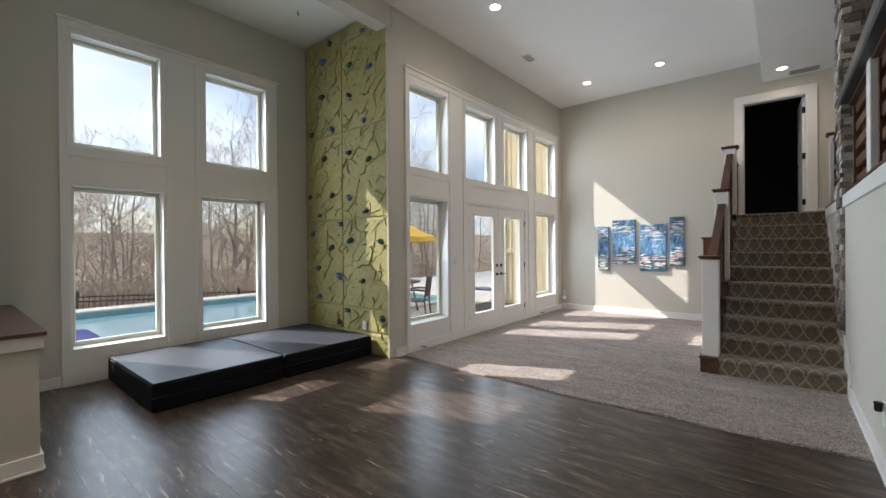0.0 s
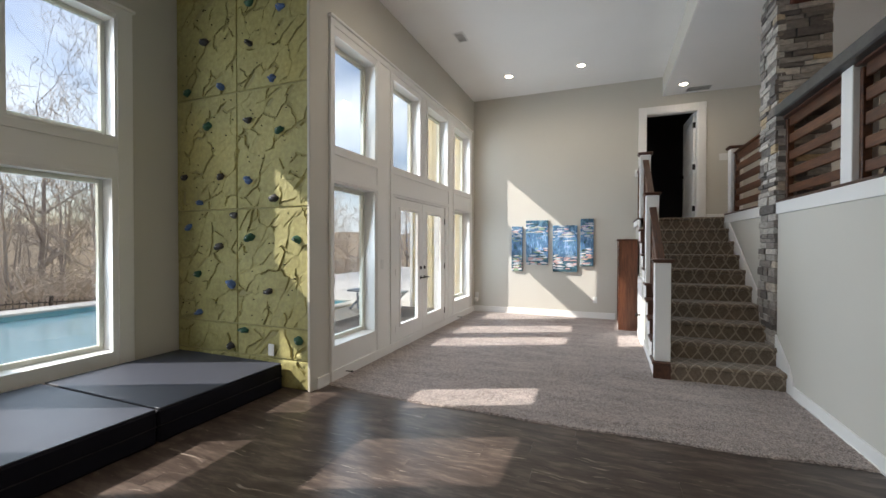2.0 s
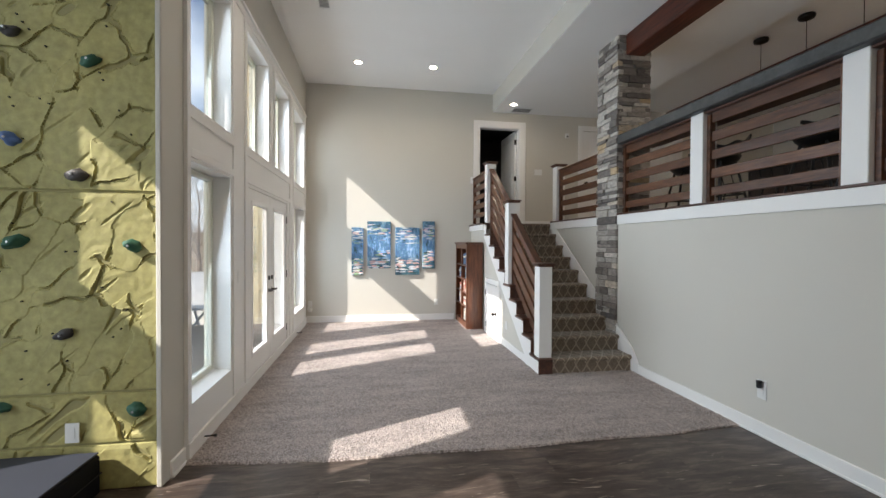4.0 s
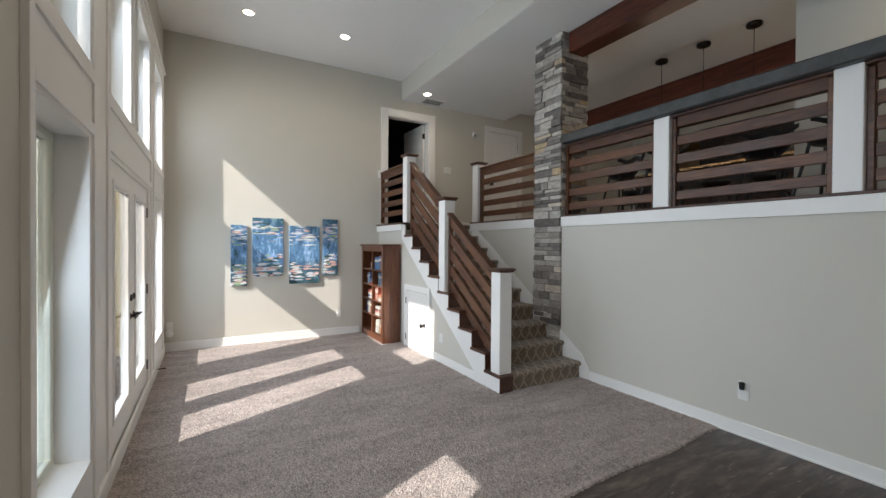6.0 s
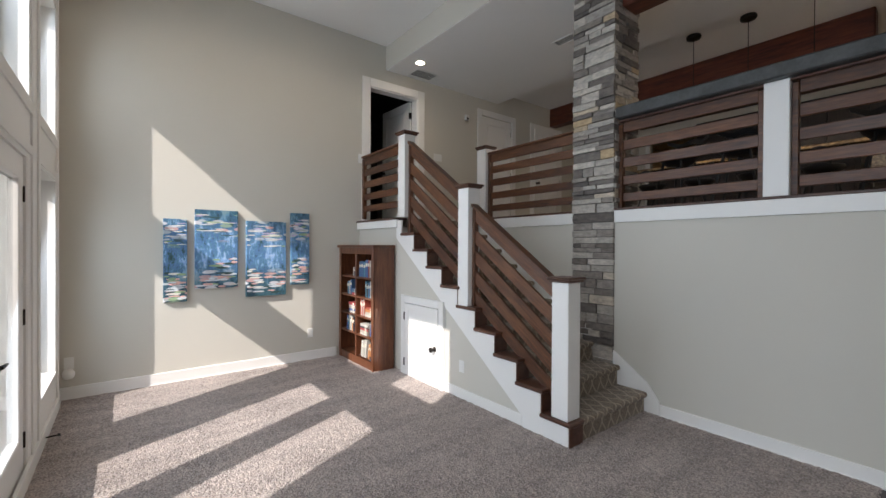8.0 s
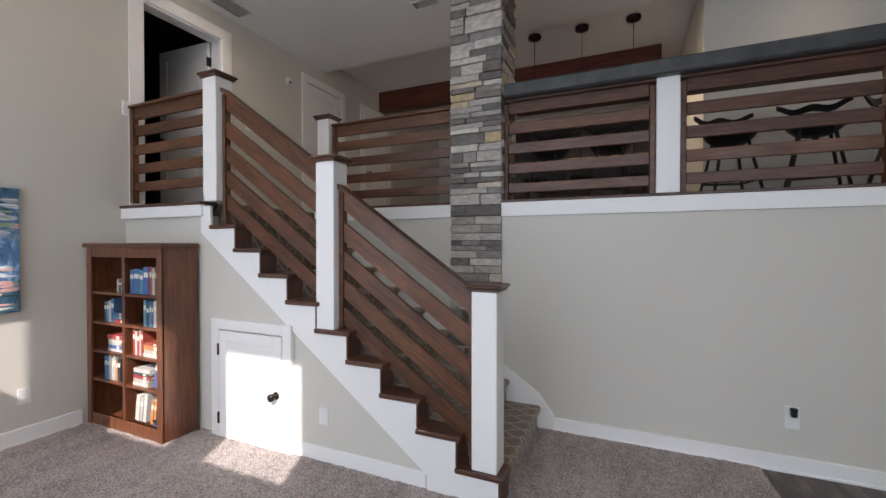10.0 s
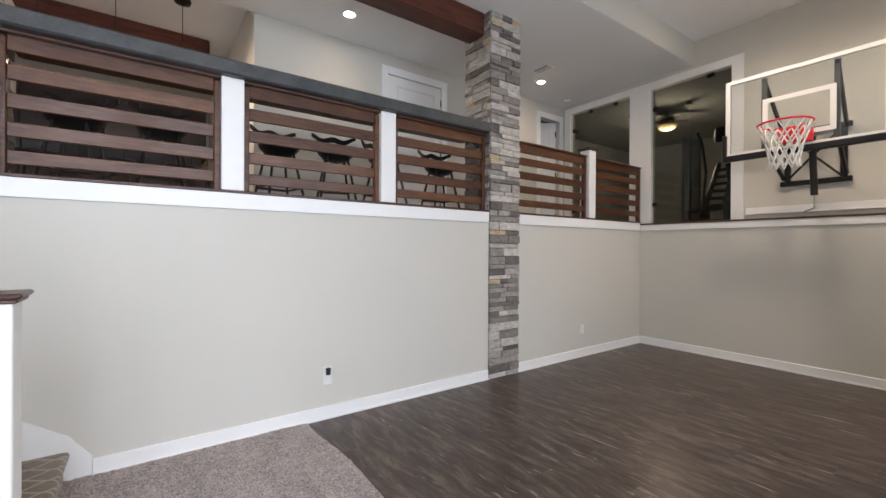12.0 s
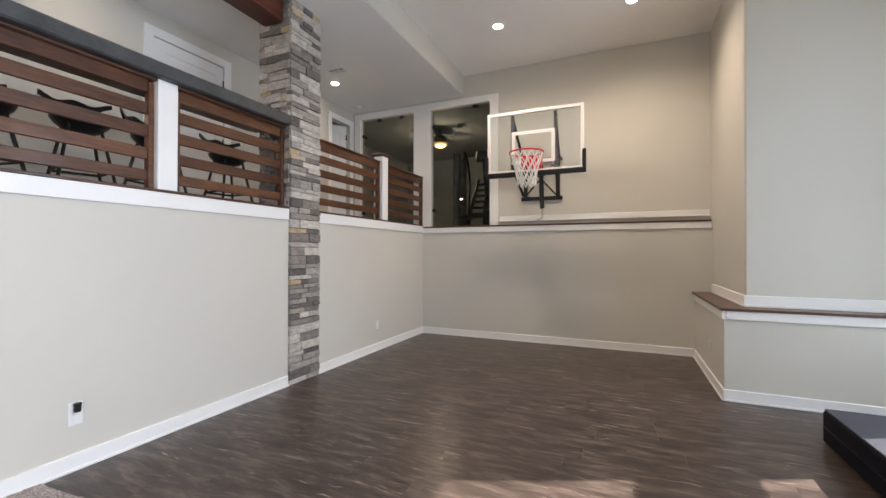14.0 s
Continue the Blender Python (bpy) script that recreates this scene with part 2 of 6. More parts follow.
def trellis_carpet():
    """Brown carpet with a pale trellis that runs on over treads and risers."""
    m, n, l, b, r = carpet_mat("trellis_carpet", (0.13, 0.1, 0.072), (0.25, 0.195, 0.146), 220, 0.5, 0.006)
    g = n.new("ShaderNodeNewGeometry")
    sp = n.new("ShaderNodeSeparateXYZ")
    l.new(g.outputs["Position"], sp.inputs[0])

    def op(kind, a, c, d=None):
        k = n.new("ShaderNodeMath")
        k.operation = kind
        for i, v in enumerate((a, c, d)):
            if v is None:
                continue
            if hasattr(v, "is_linked"):
                l.new(v, k.inputs[i])
            else:
                k.inputs[i].default_value = v
        return k.outputs[0]

    u = op("MULTIPLY", sp.outputs["X"], 1 / 0.068)
    v = op("MULTIPLY", op("ADD", sp.outputs["Y"], sp.outputs["Z"]), 2 * math.pi / 0.225)
    wob = op("MULTIPLY", op("ARCSINE", op("MULTIPLY", op("COSINE", v, None), 0.94), None), 0.5 / math.asin(0.94))
    da = op("PINGPONG", op("ADD", op("SUBTRACT", u, wob), 200.0), 1.0)
    db = op("PINGPONG", op("ADD", op("ADD", u, wob), 201.0), 1.0)
    d = op("MINIMUM", da, db)
    line = n.new("ShaderNodeMapRange")
    line.inputs["From Min"].default_value, line.inputs["From Max"].default_value = 0.09, 0.17
    line.inputs["To Min"].default_value, line.inputs["To Max"].default_value = 0.75, 0.0
    l.new(d, line.inputs["Value"])
    mx = n.new("ShaderNodeMix")
    mx.data_type = "RGBA"
    mx.inputs["B"].default_value = (0.43, 0.365, 0.285, 1)
    l.new(line.outputs[0], mx.inputs["Factor"])
    l.new(r.outputs["Color"], mx.inputs["A"])
    l.new(mx.outputs["Result"], b.inputs["Base Color"])
    return m


TRELLIS = trellis_carpet()


def stone_mat():
    m, n, l, b = nodes_of("ledge_stone")
    t = noise_tex(n, l, 14, 6, (1, 1, 2.2), rand=1, rough=0.7)
    oi = n.new("ShaderNodeObjectInfo")
    r = ramp(n, [(0.0, (0.105, 0.095, 0.092)), (0.3, (0.205, 0.186, 0.172)), (0.55, (0.31, 0.292, 0.272)), (0.8, (0.45, 0.43, 0.402)), (0.92, (0.5, 0.482, 0.45)), (0.97, (0.43, 0.335, 0.215))])
    l.new(oi.outputs["Random"], r.inputs["Fac"])
    r2 = ramp(n, [(0.3, (0.72, 0.7, 0.68)), (0.7, (1.5, 1.45, 1.38))])
    l.new(t.outputs["Fac"], r2.inputs["Fac"])
    mx = n.new("ShaderNodeMix")
    mx.data_type, mx.blend_type = "RGBA", "MULTIPLY"
    mx.inputs["Factor"].default_value = 1
    l.new(r.outputs["Color"], mx.inputs["A"])
    l.new(r2.outputs["Color"], mx.inputs["B"])
    l.new(mx.outputs["Result"], b.inputs["Base Color"])
    b.inputs["Roughness"].default_value = 0.85
    add_bump(n, l, b, t.outputs["Fac"], 0.8, 0.012)
    return m


STONE = stone_mat()
MORTAR = mat("dark_joint", (0.09, 0.085, 0.08), 0.9)


def rock_mat():
    m, n, l, b = nodes_of("moulded_rock_panel")
    t, t2 = noise_tex(n, l, 1.1, 4, rand=1), noise_tex(n, l, 26, 5)
    r = ramp(n, [(0.3, (0.30, 0.268, 0.092)), (0.5, (0.385, 0.35, 0.14)), (0.72, (0.44, 0.38, 0.132))])
    l.new(t.outputs["Fac"], r.inputs["Fac"])
    r2 = ramp(n, [(0.3, (0.8, 0.8, 0.8)), (0.7, (1.1, 1.1, 1.1))])
    l.new(t2.outputs["Fac"], r2.inputs["Fac"])
    mx = n.new("ShaderNodeMix")
    mx.data_type, mx.blend_type = "RGBA", "MULTIPLY"
    mx.inputs["Factor"].default_value = 1
    l.new(r.outputs["Color"], mx.inputs["A"])
    l.new(r2.outputs["Color"], mx.inputs["B"])
    l.new(mx.outputs["Result"], b.inputs["Base Color"])
    b.inputs["Roughness"].default_value = 0.7
    add_bump(n, l, b, t2.outputs["Fac"], 0.25, 0.004)
    return m


ROCK = rock_mat()


def lily_mat():
    """Loose impressionist pond: blue and green water with bands of pale and pink pads."""
    m, n, l, b = nodes_of("water_lily_canvas")
    t = noise_tex(n, l, 4.6, 9, (2.6, 1, 1.0), rough=0.78)
    r = ramp(n, [(0.3, (0.012, 0.04, 0.035)), (0.40, (0.03, 0.09, 0.11)), (0.455, (0.09, 0.2, 0.46)), (0.5, (0.05, 0.15, 0.2)), (0.54, (0.16, 0.32, 0.62)), (0.6, (0.3, 0.46, 0.62)), (0.68, (0.46, 0.45, 0.72))])
    l.new(t.outputs["Fac"], r.inputs["Fac"])
    g = n.new("ShaderNodeNewGeometry")
    mp = n.new("ShaderNodeMapping")
    mp.inputs["Scale"].default_value = (6.0, 1.0, 19.0)
    l.new(g.outputs["Position"], mp.inputs["Vector"])
    vo = n.new("ShaderNodeTexVoronoi")
    vo.inputs["Scale"].default_value = 1.0
    vo.inputs["Randomness"].default_value = 0.9
    l.new(mp.outputs["Vector"], vo.inputs["Vector"])
    pad = n.new("ShaderNodeMapRange")
    pad.inputs["From Min"].default_value, pad.inputs["From Max"].default_value = 0.42, 0.36
    l.new(vo.outputs["Distance"], pad.inputs["Value"])
    sp = n.new("ShaderNodeSeparateXYZ")
    l.new(g.outputs["Position"], sp.inputs[0])
    band = ramp(n, [(0.0, (1, 1, 1)), (0.22, (0.9, 0.9, 0.9)), (0.34, (0, 0, 0)), (0.62, (0, 0, 0)), (0.7, (0.9, 0.9, 0.9)), (0.88, (0.9, 0.9, 0.9)), (0.93, (0, 0, 0))])
    zr = n.new("ShaderNodeMapRange")
    zr.inputs["From Min"].default_value, zr.inputs["From Max"].default_value = 0.9, 1.95
    l.new(sp.outputs["Z"], zr.inputs["Value"])
    l.new(zr.outputs[0], band.inputs["Fac"])
    mu = n.new("ShaderNodeMath")
    mu.operation = "MULTIPLY"
    l.new(pad.outputs[0], mu.inputs[0])
    l.new(band.outputs["Color"], mu.inputs[1])
    sc = n.new("ShaderNodeSeparateColor")
    l.new(vo.outputs["Color"], sc.inputs[0])
    pr = ramp(n, [(0.0, (0.5, 0.55, 0.58)), (0.3, (0.66, 0.4, 0.38)), (0.58, (0.3, 0.4, 0.3)), (0.7, (0.68, 0.68, 0.72))])
    pr.color_ramp.interpolation = "CONSTANT"
    l.new(sc.outputs[0], pr.inputs["Fac"])
    deep = ramp(n, [(0.0, (0.3, 0.4, 0.3)), (0.22, (0.55, 0.65, 0.55)), (0.42, (1.35, 1.25, 1.2)), (0.72, (1.2, 1.15, 1.1)), (0.95, (0.55, 0.65, 0.55))])
    l.new(zr.outputs[0], deep.inputs["Fac"])
    water = n.new("ShaderNodeMix")
    water.data_type, water.blend_type = "RGBA", "MULTIPLY"
    water.inputs["Factor"].default_value = 1
    l.new(r.outputs["Color"], water.inputs["A"])
    l.new(deep.outputs["Color"], water.inputs["B"])
    mx = n.new("ShaderNodeMix")
    mx.data_type = "RGBA"
    l.new(mu.outputs[0], mx.inputs["Factor"])
    l.new(water.outputs["Result"], mx.inputs["A"])
    l.new(pr.outputs["Color"], mx.inputs["B"])
    l.new(mx.outputs["Result"], b.inputs["Base Color"])
    b.inputs["Roughness"].default_value = 0.5
    add_bump(n, l, b, t.outputs["Fac"], 0.3, 0.004)
    return m


LILY = lily_mat()

# building helpers
def add_box(bm, x0, x1, y0, y1, z0, z1, bevel=0.0):
    vs = [bm.verts.new((x, y, z)) for x in (min(x0, x1), max(x0, x1)) for y in (min(y0, y1), max(y0, y1)) for z in (min(z0, z1), max(z0, z1))]
    fs = [bm.faces.new([vs[i] for i in q]) for q in ((0, 1, 3, 2), (4, 6, 7, 5), (0, 4, 5, 1), (2, 3, 7, 6), (0, 2, 6, 4), (1, 5, 7, 3))]
    if bevel:
        es = {e for f in fs for e in f.edges}
        bmesh.ops.bevel(bm, geom=list(es), offset=bevel, segments=1, affect="EDGES", profile=0.5)


def box(x0, x1, y0, y1, z0, z1, bevel=0.004):
    bm = bmesh.new()
    add_box(bm, x0, x1, y0, y1, z0, z1, bevel)
    return bm


def tube(points, r, sides=8, bm=None, caps=True):
    """A round bar through the points; r is one radius or one for each point."""
    bm = bm or bmesh.new()
    pts = [Vector(p) for p in points]
    rs = r if isinstance(r, (list, tuple)) else [r] * len(pts)
    rings = []
    for i, p in enumerate(pts):
        d = (pts[min(i + 1, len(pts) - 1)] - pts[max(i - 1, 0)]).normalized()
        a = d.orthogonal().normalized() if not rings else None
        if a is None:
            a = (prev - prev.dot(d) * d).normalized()
        prev = a
        c = d.cross(a)
        rings.append([bm.verts.new(p + rs[i] * (math.cos(2 * math.pi * k / sides) * a + math.sin(2 * math.pi * k / sides) * c)) for k in range(sides)])
    for r0, r1 in zip(rings, rings[1:]):
        for k in range(sides):
            bm.faces.new((r0[k], r0[(k + 1) % sides], r1[(k + 1) % sides], r1[k]))
    if caps:
        bm.faces.new(rings[0][::-1])
        bm.faces.new(rings[-1])
    return bm


def lathe(profile, at=(0, 0, 0), sides=24, bm=None):
    """Turned shape about a vertical axis; profile of (radius, height)."""
    bm = bm or bmesh.new()
    rings = [[bm.verts.new((at[0] + r * math.cos(2 * math.pi * k / sides), at[1] + r * math.sin(2 * math.pi * k / sides), at[2] + z)) for k in range(sides)] for r, z in profile]
    for r0, r1 in zip(rings, rings[1:]):
        for k in range(sides):
            bm.faces.new((r0[k], r0[(k + 1) % sides], r1[(k + 1) % sides], r1[k]))
    bm.faces.new(rings[0][::-1])
    bm.faces.new(rings[-1])
    return bm


def prism(outline, axis, a0, a1, bm=None):
    """A flat outline drawn in the plane across axis, pushed from a0 to a1."""
    bm = bm or bmesh.new()

    def at(p, a):
        return (a, p[0], p[1]) if axis == "x" else (p[0], a, p[1]) if axis == "y" else (p[0], p[1], a)

    lo, hi = [bm.verts.new(at(p, a0)) for p in outline], [bm.verts.new(at(p, a1)) for p in outline]
    k = len(outline)
    bm.faces.new(lo)
    bm.faces.new(hi[::-1])
    for i in range(k):
        bm.faces.new((lo[i], hi[i], hi[(i + 1) % k], lo[(i + 1) % k]))
    bmesh.ops.recalc_face_normals(bm, faces=bm.faces)
    return bm


def mesh_of(name, bm, material, smooth=False, shift=None):
    if shift is not None:
        bmesh.ops.translate(bm, verts=bm.verts, vec=-Vector(shift))
    bmesh.ops.recalc_face_normals(bm, faces=bm.faces)
    me = bpy.data.meshes.new(name)
    bm.to_mesh(me)
    bm.free()
    me.materials.append(material)
    if smooth:
        me.polygons.foreach_set("use_smooth", [True] * len(me.polygons))
    return me


def thing(name, at, label, category, group="", kind=""):
    ob = new(name)
    ob.empty_display_size = 0.1
    ob.location = at
    return tagged(ob, label, category, group, kind)


def base_of(ob):
    p = Vector(ob.location)
    while ob.parent:
        ob = ob.parent
        p += ob.location
    return p


def part(name, bm, material, parent, label="", smooth=False):
    """One mesh under a thing or a part; bm is in world places."""
    ob = new(name, mesh_of(name, bm, material, smooth, base_of(parent)))
    ob.parent = parent
    if label:
        ob["label"] = label
    return ob


def solid(name, bm, material, label="", category="", group="", kind="", smooth=False, at=None):
    ob = new(name, mesh_of(name, bm, material, smooth, at))
    if at is not None:
        ob.location = at
    return tagged(ob, label, category, group, kind)


def setting(name, bm, material, label, category="wall"):
    return solid(name, bm, material, label, category, kind="structure")


def wall_bm(axis, c0, c1, u0, u1, z0, z1, holes=()):
    """A wall slab between c0 and c1 on its axis, with openings (u0, u1, z0, z1) right through it."""
    us = sorted({u0, u1, *(h[0] for h in holes), *(h[1] for h in holes)})
    zs = sorted({z0, z1, *(h[2] for h in holes), *(h[3] for h in holes)})
    bm = bmesh.new()

    def P(c, u, z):
        return bm.verts.new((c, u, z) if axis == "x" else (u, c, z))

    def is_solid(i, j):
        if not (0 <= i < len(us) - 1 and 0 <= j < len(zs) - 1):
            return False
        u, z = (us[i] + us[i + 1]) / 2, (zs[j] + zs[j + 1]) / 2
        return not any(h[0] < u < h[1] and h[2] < z < h[3] for h in holes)

    for i in range(len(us) - 1):
        for j in range(len(zs) - 1):
            if not is_solid(i, j):
                continue
            a, b, c, d = us[i], us[i + 1], zs[j], zs[j + 1]
            for k in (c0, c1):
                bm.faces.new([P(k, a, c), P(k, b, c), P(k, b, d), P(k, a, d)])
            for di, dj, e in ((-1, 0, ((a, c), (a, d))), (1, 0, ((b, c), (b, d))), (0, -1, ((a, c), (b, c))), (0, 1, ((a, d), (b, d)))):
                if not is_solid(i + di, j + dj):
                    (p, q), (r, s) = e
                    bm.faces.new([P(c0, p, q), P(c1, p, q), P(c1, r, s), P(c0, r, s)])
    bmesh.ops.remove_doubles(bm, verts=bm.verts, dist=1e-5)
    return bm

# the shell of the room
XW, XD, YF, XR, YB, YC = -5.73, -3.845, 9.07, 0.475, -1.22, 3.82
CEILZ, SOFF, PLAT = 4.5, 4.15, 1.86
WIN_U = [(4.175, 5.01, 2.47, 3.65), (5.43, 6.315, 2.47, 3.65), (6.59, 7.475, 2.47, 3.65), (7.82, 8.755, 2.47, 3.65)]
WIN_L = [(4.16, 4.99, 0.36, 2.1), (7.81, 8.745, 0.36, 2.1)]
DOORS = (5.49, 7.38, 0.0, 2.09)
WIN_A = [(1.07, 1.89, 2.5, 3.69), (2.37, 3.19, 2.5, 3.69), (1.06, 1.91, 0.36, 2.1), (2.31, 3.16, 0.36, 2.1)]

floor = setting("floor", box(-5.9, 0.6, -1.4, 9.2, -0.12, -0.014, 0), MORTAR, "dark underlay beneath the floor boards", "floor")
setting("wall_west", wall_bm("x", -4.06, XD, YC + 0.05, 9.27, -0.1, CEILZ + 0.02, WIN_U + WIN_L + [DOORS]), WALL, "greige painted wall with tall windows and doors")
setting("wall_alcove_window", wall_bm("x", -5.93, XW, 0.35, YC + 0.25, -0.1, CEILZ + 0.05, WIN_A), WALL, "greige painted alcove wall with four windows")
setting("wall_alcove_end", box(-5.93, -4.06, YC + 0.05, YC + 0.25, -0.1, CEILZ + 0.05, 0), WALL, "greige painted wall behind the climbing panels")
setting("wall_alcove_header", box(-4.06, XD - 0.005, 0.4, YC + 0.05, 4.215, CEILZ + 0.04, 0.004), WALL, "dropped header over the alcove opening")
setting("wall_north", wall_bm("y", YF, YF + 0.14, XD - 0.2, 6.6, -0.1, CEILZ + 0.02, [(-0.522, 0.323, PLAT - 0.1, 3.85), (1.69, 2.47, PLAT - 0.1, 3.87)]), WALL, "greige painted far wall")
setting("wall_east_low", box(XR, XR + 0.1, YB - 0.15, 8.0, -0.1, 1.80, 0), WALL, "greige painted retaining wall below the upper floor")
setting("wall_south_low", box(-3.95, XR, YB - 0.14, YB, -0.1, 1.80, 0), WALL, "greige painted lower wall below the ledge")
GLASS_HOLES = [(-0.73, 0.377, 1.88, 3.99), (0.722, 1.895, 1.88, 3.99)]
setting("wall_south_high", wall_bm("y", -1.48, -1.36, -4.1, 2.3, 1.6, CEILZ + 0.02, GLASS_HOLES), WALL, "greige painted upper wall set back over the ledge")
setting("wall_nook_low", box(-5.73, -3.69, YB - 0.05, 0.60, -0.1, 0.80, 0), WALL, "greige painted low ledge wall beside the alcove")
setting("wall_nook_high", box(-5.9, -3.905, -1.5, 0.4, 0.7, CEILZ + 0.04, 0.012), WALL, "greige painted wall set back over the low ledge")
setting("ceiling", box(-4.06, -0.24, -1.5, 9.25, CEILZ, CEILZ + 0.12, 0), CEIL, "white painted high ceiling", "ceiling")
setting("ceiling_alcove", box(-5.93, -4.062, -1.5, YC + 0.25, CEILZ + 0.02, CEILZ + 0.14, 0), CEIL, "white painted alcove ceiling", "ceiling")
setting("ceiling_soffit", box(-0.245, 2.1, -1.5, 9.2, SOFF, CEILZ + 0.1, 0.006), CEIL, "white painted dropped ceiling", "ceiling")
setting("trim_soffit_face", box(-0.249, -0.2455, -1.36, YF, SOFF + 0.004, CEILZ - 0.001, 0), WALL, "painted side of the dropped ceiling", "trim")
setting("ceiling_kitchen", box(2.1, 7.0, 4.0, 9.2, 4.36, 4.5, 0), CEIL, "white painted kitchen ceiling", "ceiling")
setting("floor_upper", box(XR + 0.03, 6.6, -1.36, YF, 1.7, PLAT, 0), wood("upper_floor_timber", (0.03, 0.02, 0.015), (0.06, 0.045, 0.035), (0.12, 0.09, 0.07), (9, 0.8, 4), 5, 0.4), "dark timber floor of the upper level", "floor")
setting("wall_bar", wall_bm("x", 2.08, 2.2, -1.36, 4.12, 1.7, SOFF + 0.02, [(1.505, 2.415, 1.7, 3.88), (-1.25, -0.70, 1.7, 3.88)]), WALL, "greige painted wall behind the bar")
setting("wall_kitchen_side", box(2.2, 6.6, 4.0, 4.12, 1.7, 4.4, 0), WALL, "greige painted kitchen side wall")
setting("wall_kitchen_back", wall_bm("x", 6.3, 6.42, 4.12, 9.07, 1.7, 4.4, [(7.3, 8.3, 1.7, 3.9)]), WALL, "greige painted kitchen back wall with a doorway")

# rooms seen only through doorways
# closed box behind the upper doorway; its shade is in the wall colour
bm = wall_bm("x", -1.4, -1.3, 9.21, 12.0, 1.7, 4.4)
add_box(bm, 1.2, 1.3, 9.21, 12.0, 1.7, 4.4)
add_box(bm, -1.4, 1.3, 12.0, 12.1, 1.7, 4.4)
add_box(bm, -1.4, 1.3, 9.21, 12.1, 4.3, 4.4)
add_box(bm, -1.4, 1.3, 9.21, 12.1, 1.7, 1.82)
setting("wall_dark_room", bm, SHADEWALL, "room behind the open upper door, its darkness put into the wall colour")
# box beyond the kitchen doorway, without a lamp: warm light is in its colour
bm = box(6.42, 8.4, 6.6, 6.7, 1.7, 4.3, 0)
add_box(bm, 6.42, 8.4, 9.0, 9.1, 1.7, 4.3)
add_box(bm, 8.3, 8.4, 6.6, 9.1, 1.7, 4.3)
add_box(bm, 6.42, 8.4, 6.6, 9.1, 4.2, 4.3)
add_box(bm, 6.42, 8.4, 6.6, 9.1, 1.7, 1.84)
setting("wall_pantry", bm, mat("warm_light_tint", (0.55, 0.42, 0.25), 0.8), "room beyond the kitchen doorway, its warm light put into the wall colour")
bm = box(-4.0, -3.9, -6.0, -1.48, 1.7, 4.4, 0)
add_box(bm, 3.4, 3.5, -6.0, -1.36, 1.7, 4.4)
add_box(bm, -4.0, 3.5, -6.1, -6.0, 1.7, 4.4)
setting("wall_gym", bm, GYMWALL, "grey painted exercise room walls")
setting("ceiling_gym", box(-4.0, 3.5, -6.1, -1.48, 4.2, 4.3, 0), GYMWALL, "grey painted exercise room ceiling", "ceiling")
setting("floor_gym", box(-4.0, 3.5, -6.1, -1.36, 1.7, PLAT, 0), MATVINYL, "dark rubber exercise room floor", "floor")
bm = box(2.2, 3.4, -1.36, -1.26, 1.7, 4.2, 0)
add_box(bm, 3.3, 3.4, -1.36, 3.0, 1.7, 4.2)
add_box(bm, 2.2, 3.4, 2.9, 3.0, 1.7, 4.2)
add_box(bm, 2.2, 3.4, -1.36, 3.0, 4.15, 4.2)
add_box(bm, 2.2, 3.4, -1.36, 3.0, 1.7, 1.85)
setting("wall_closet", bm, WALL, "plain room behind the bar doors")

# skirting boards, ledge caps and fascias
def skirting(x0, x1, y0, y1, z0=0.0, h=0.11):
    bm = box(x0, x1, y0, y1, z0, z0 + h, 0.004)
    sx, sy = (0.009 if x1 - x0 < 0.05 else 0), (0.009 if y1 - y0 < 0.05 else 0)
    add_box(bm, x0 - sx, x1 + sx, y0 - sy, y1 + sy, z0, z0 + 0.018, 0.003)
    return setting("baseboard", bm, TRIM, "white painted skirting board", "baseboard")


skirting(XR - 0.016, XR + 0.004, 1.985, 5.388)
skirting(XR - 0.016, XR + 0.004, YB, 1.515)
skirting(-3.67, XR - 0.02, YB - 0.004, YB + 0.016)
skirting(-3.694, -3.674, YB + 0.02, 0.615)
skirting(-5.71, -3.68, 0.596, 0.616)
skirting(XW - 0.004, XW + 0.016, 0.62, 0.975)
skirting(XD + 0.004, -1.02, YF - 0.016, YF + 0.004, h=0.13)
skirting(XD - 0.004, XD + 0.016, 3.9, 4.09)
skirting(XD - 0.004, XD + 0.016, 8.87, 9.05)
skirting(-3.89, -0.9, -1.364, -1.342, 1.935, 0.09)
skirting(-3.909, -3.887, -1.34, 0.415, 0.892, 0.11)
skirting(-5.7, -3.895, 0.396, 0.416, 0.892, 0.11)
skirting(0.45, 1.58, YF - 0.016, YF + 0.004, PLAT, 0.12)

CAPS = [(XR - 0.02, XR + 0.02, 1.99, 5.835), (XR - 0.02, XR + 0.02, -1.2, 1.52), (XR - 0.02, XR + 0.02, 6.3, 7.86)]
for x0, x1, y0, y1 in CAPS:
    setting("trim", box(x0, x1, y0, y1, 1.765, 1.883, 0.003), TRIM, "white fascia board on top of the wall", "trim")
    setting("trim", box(x0 - 0.004, x1 + 0.16, y0, y1, 1.883, 1.905, 0.004), STAIRWOOD, "dark timber shoe under the railing", "trim")
setting("trim", box(-3.89, XR - 0.02, YB - 0.01, YB + 0.02, 1.765, 1.85, 0.003), TRIM, "white fascia board below the ledge", "trim")
setting("trim", box(-3.89, XR + 0.1, -1.36, YB + 0.03, 1.85, 1.874, 0.004), STAIRWOOD, "dark timber ledge cap", "trim")
bm = box(-3.70, -3.67, YB + 0.022, 0.62, 0.785, 0.868, 0.003)
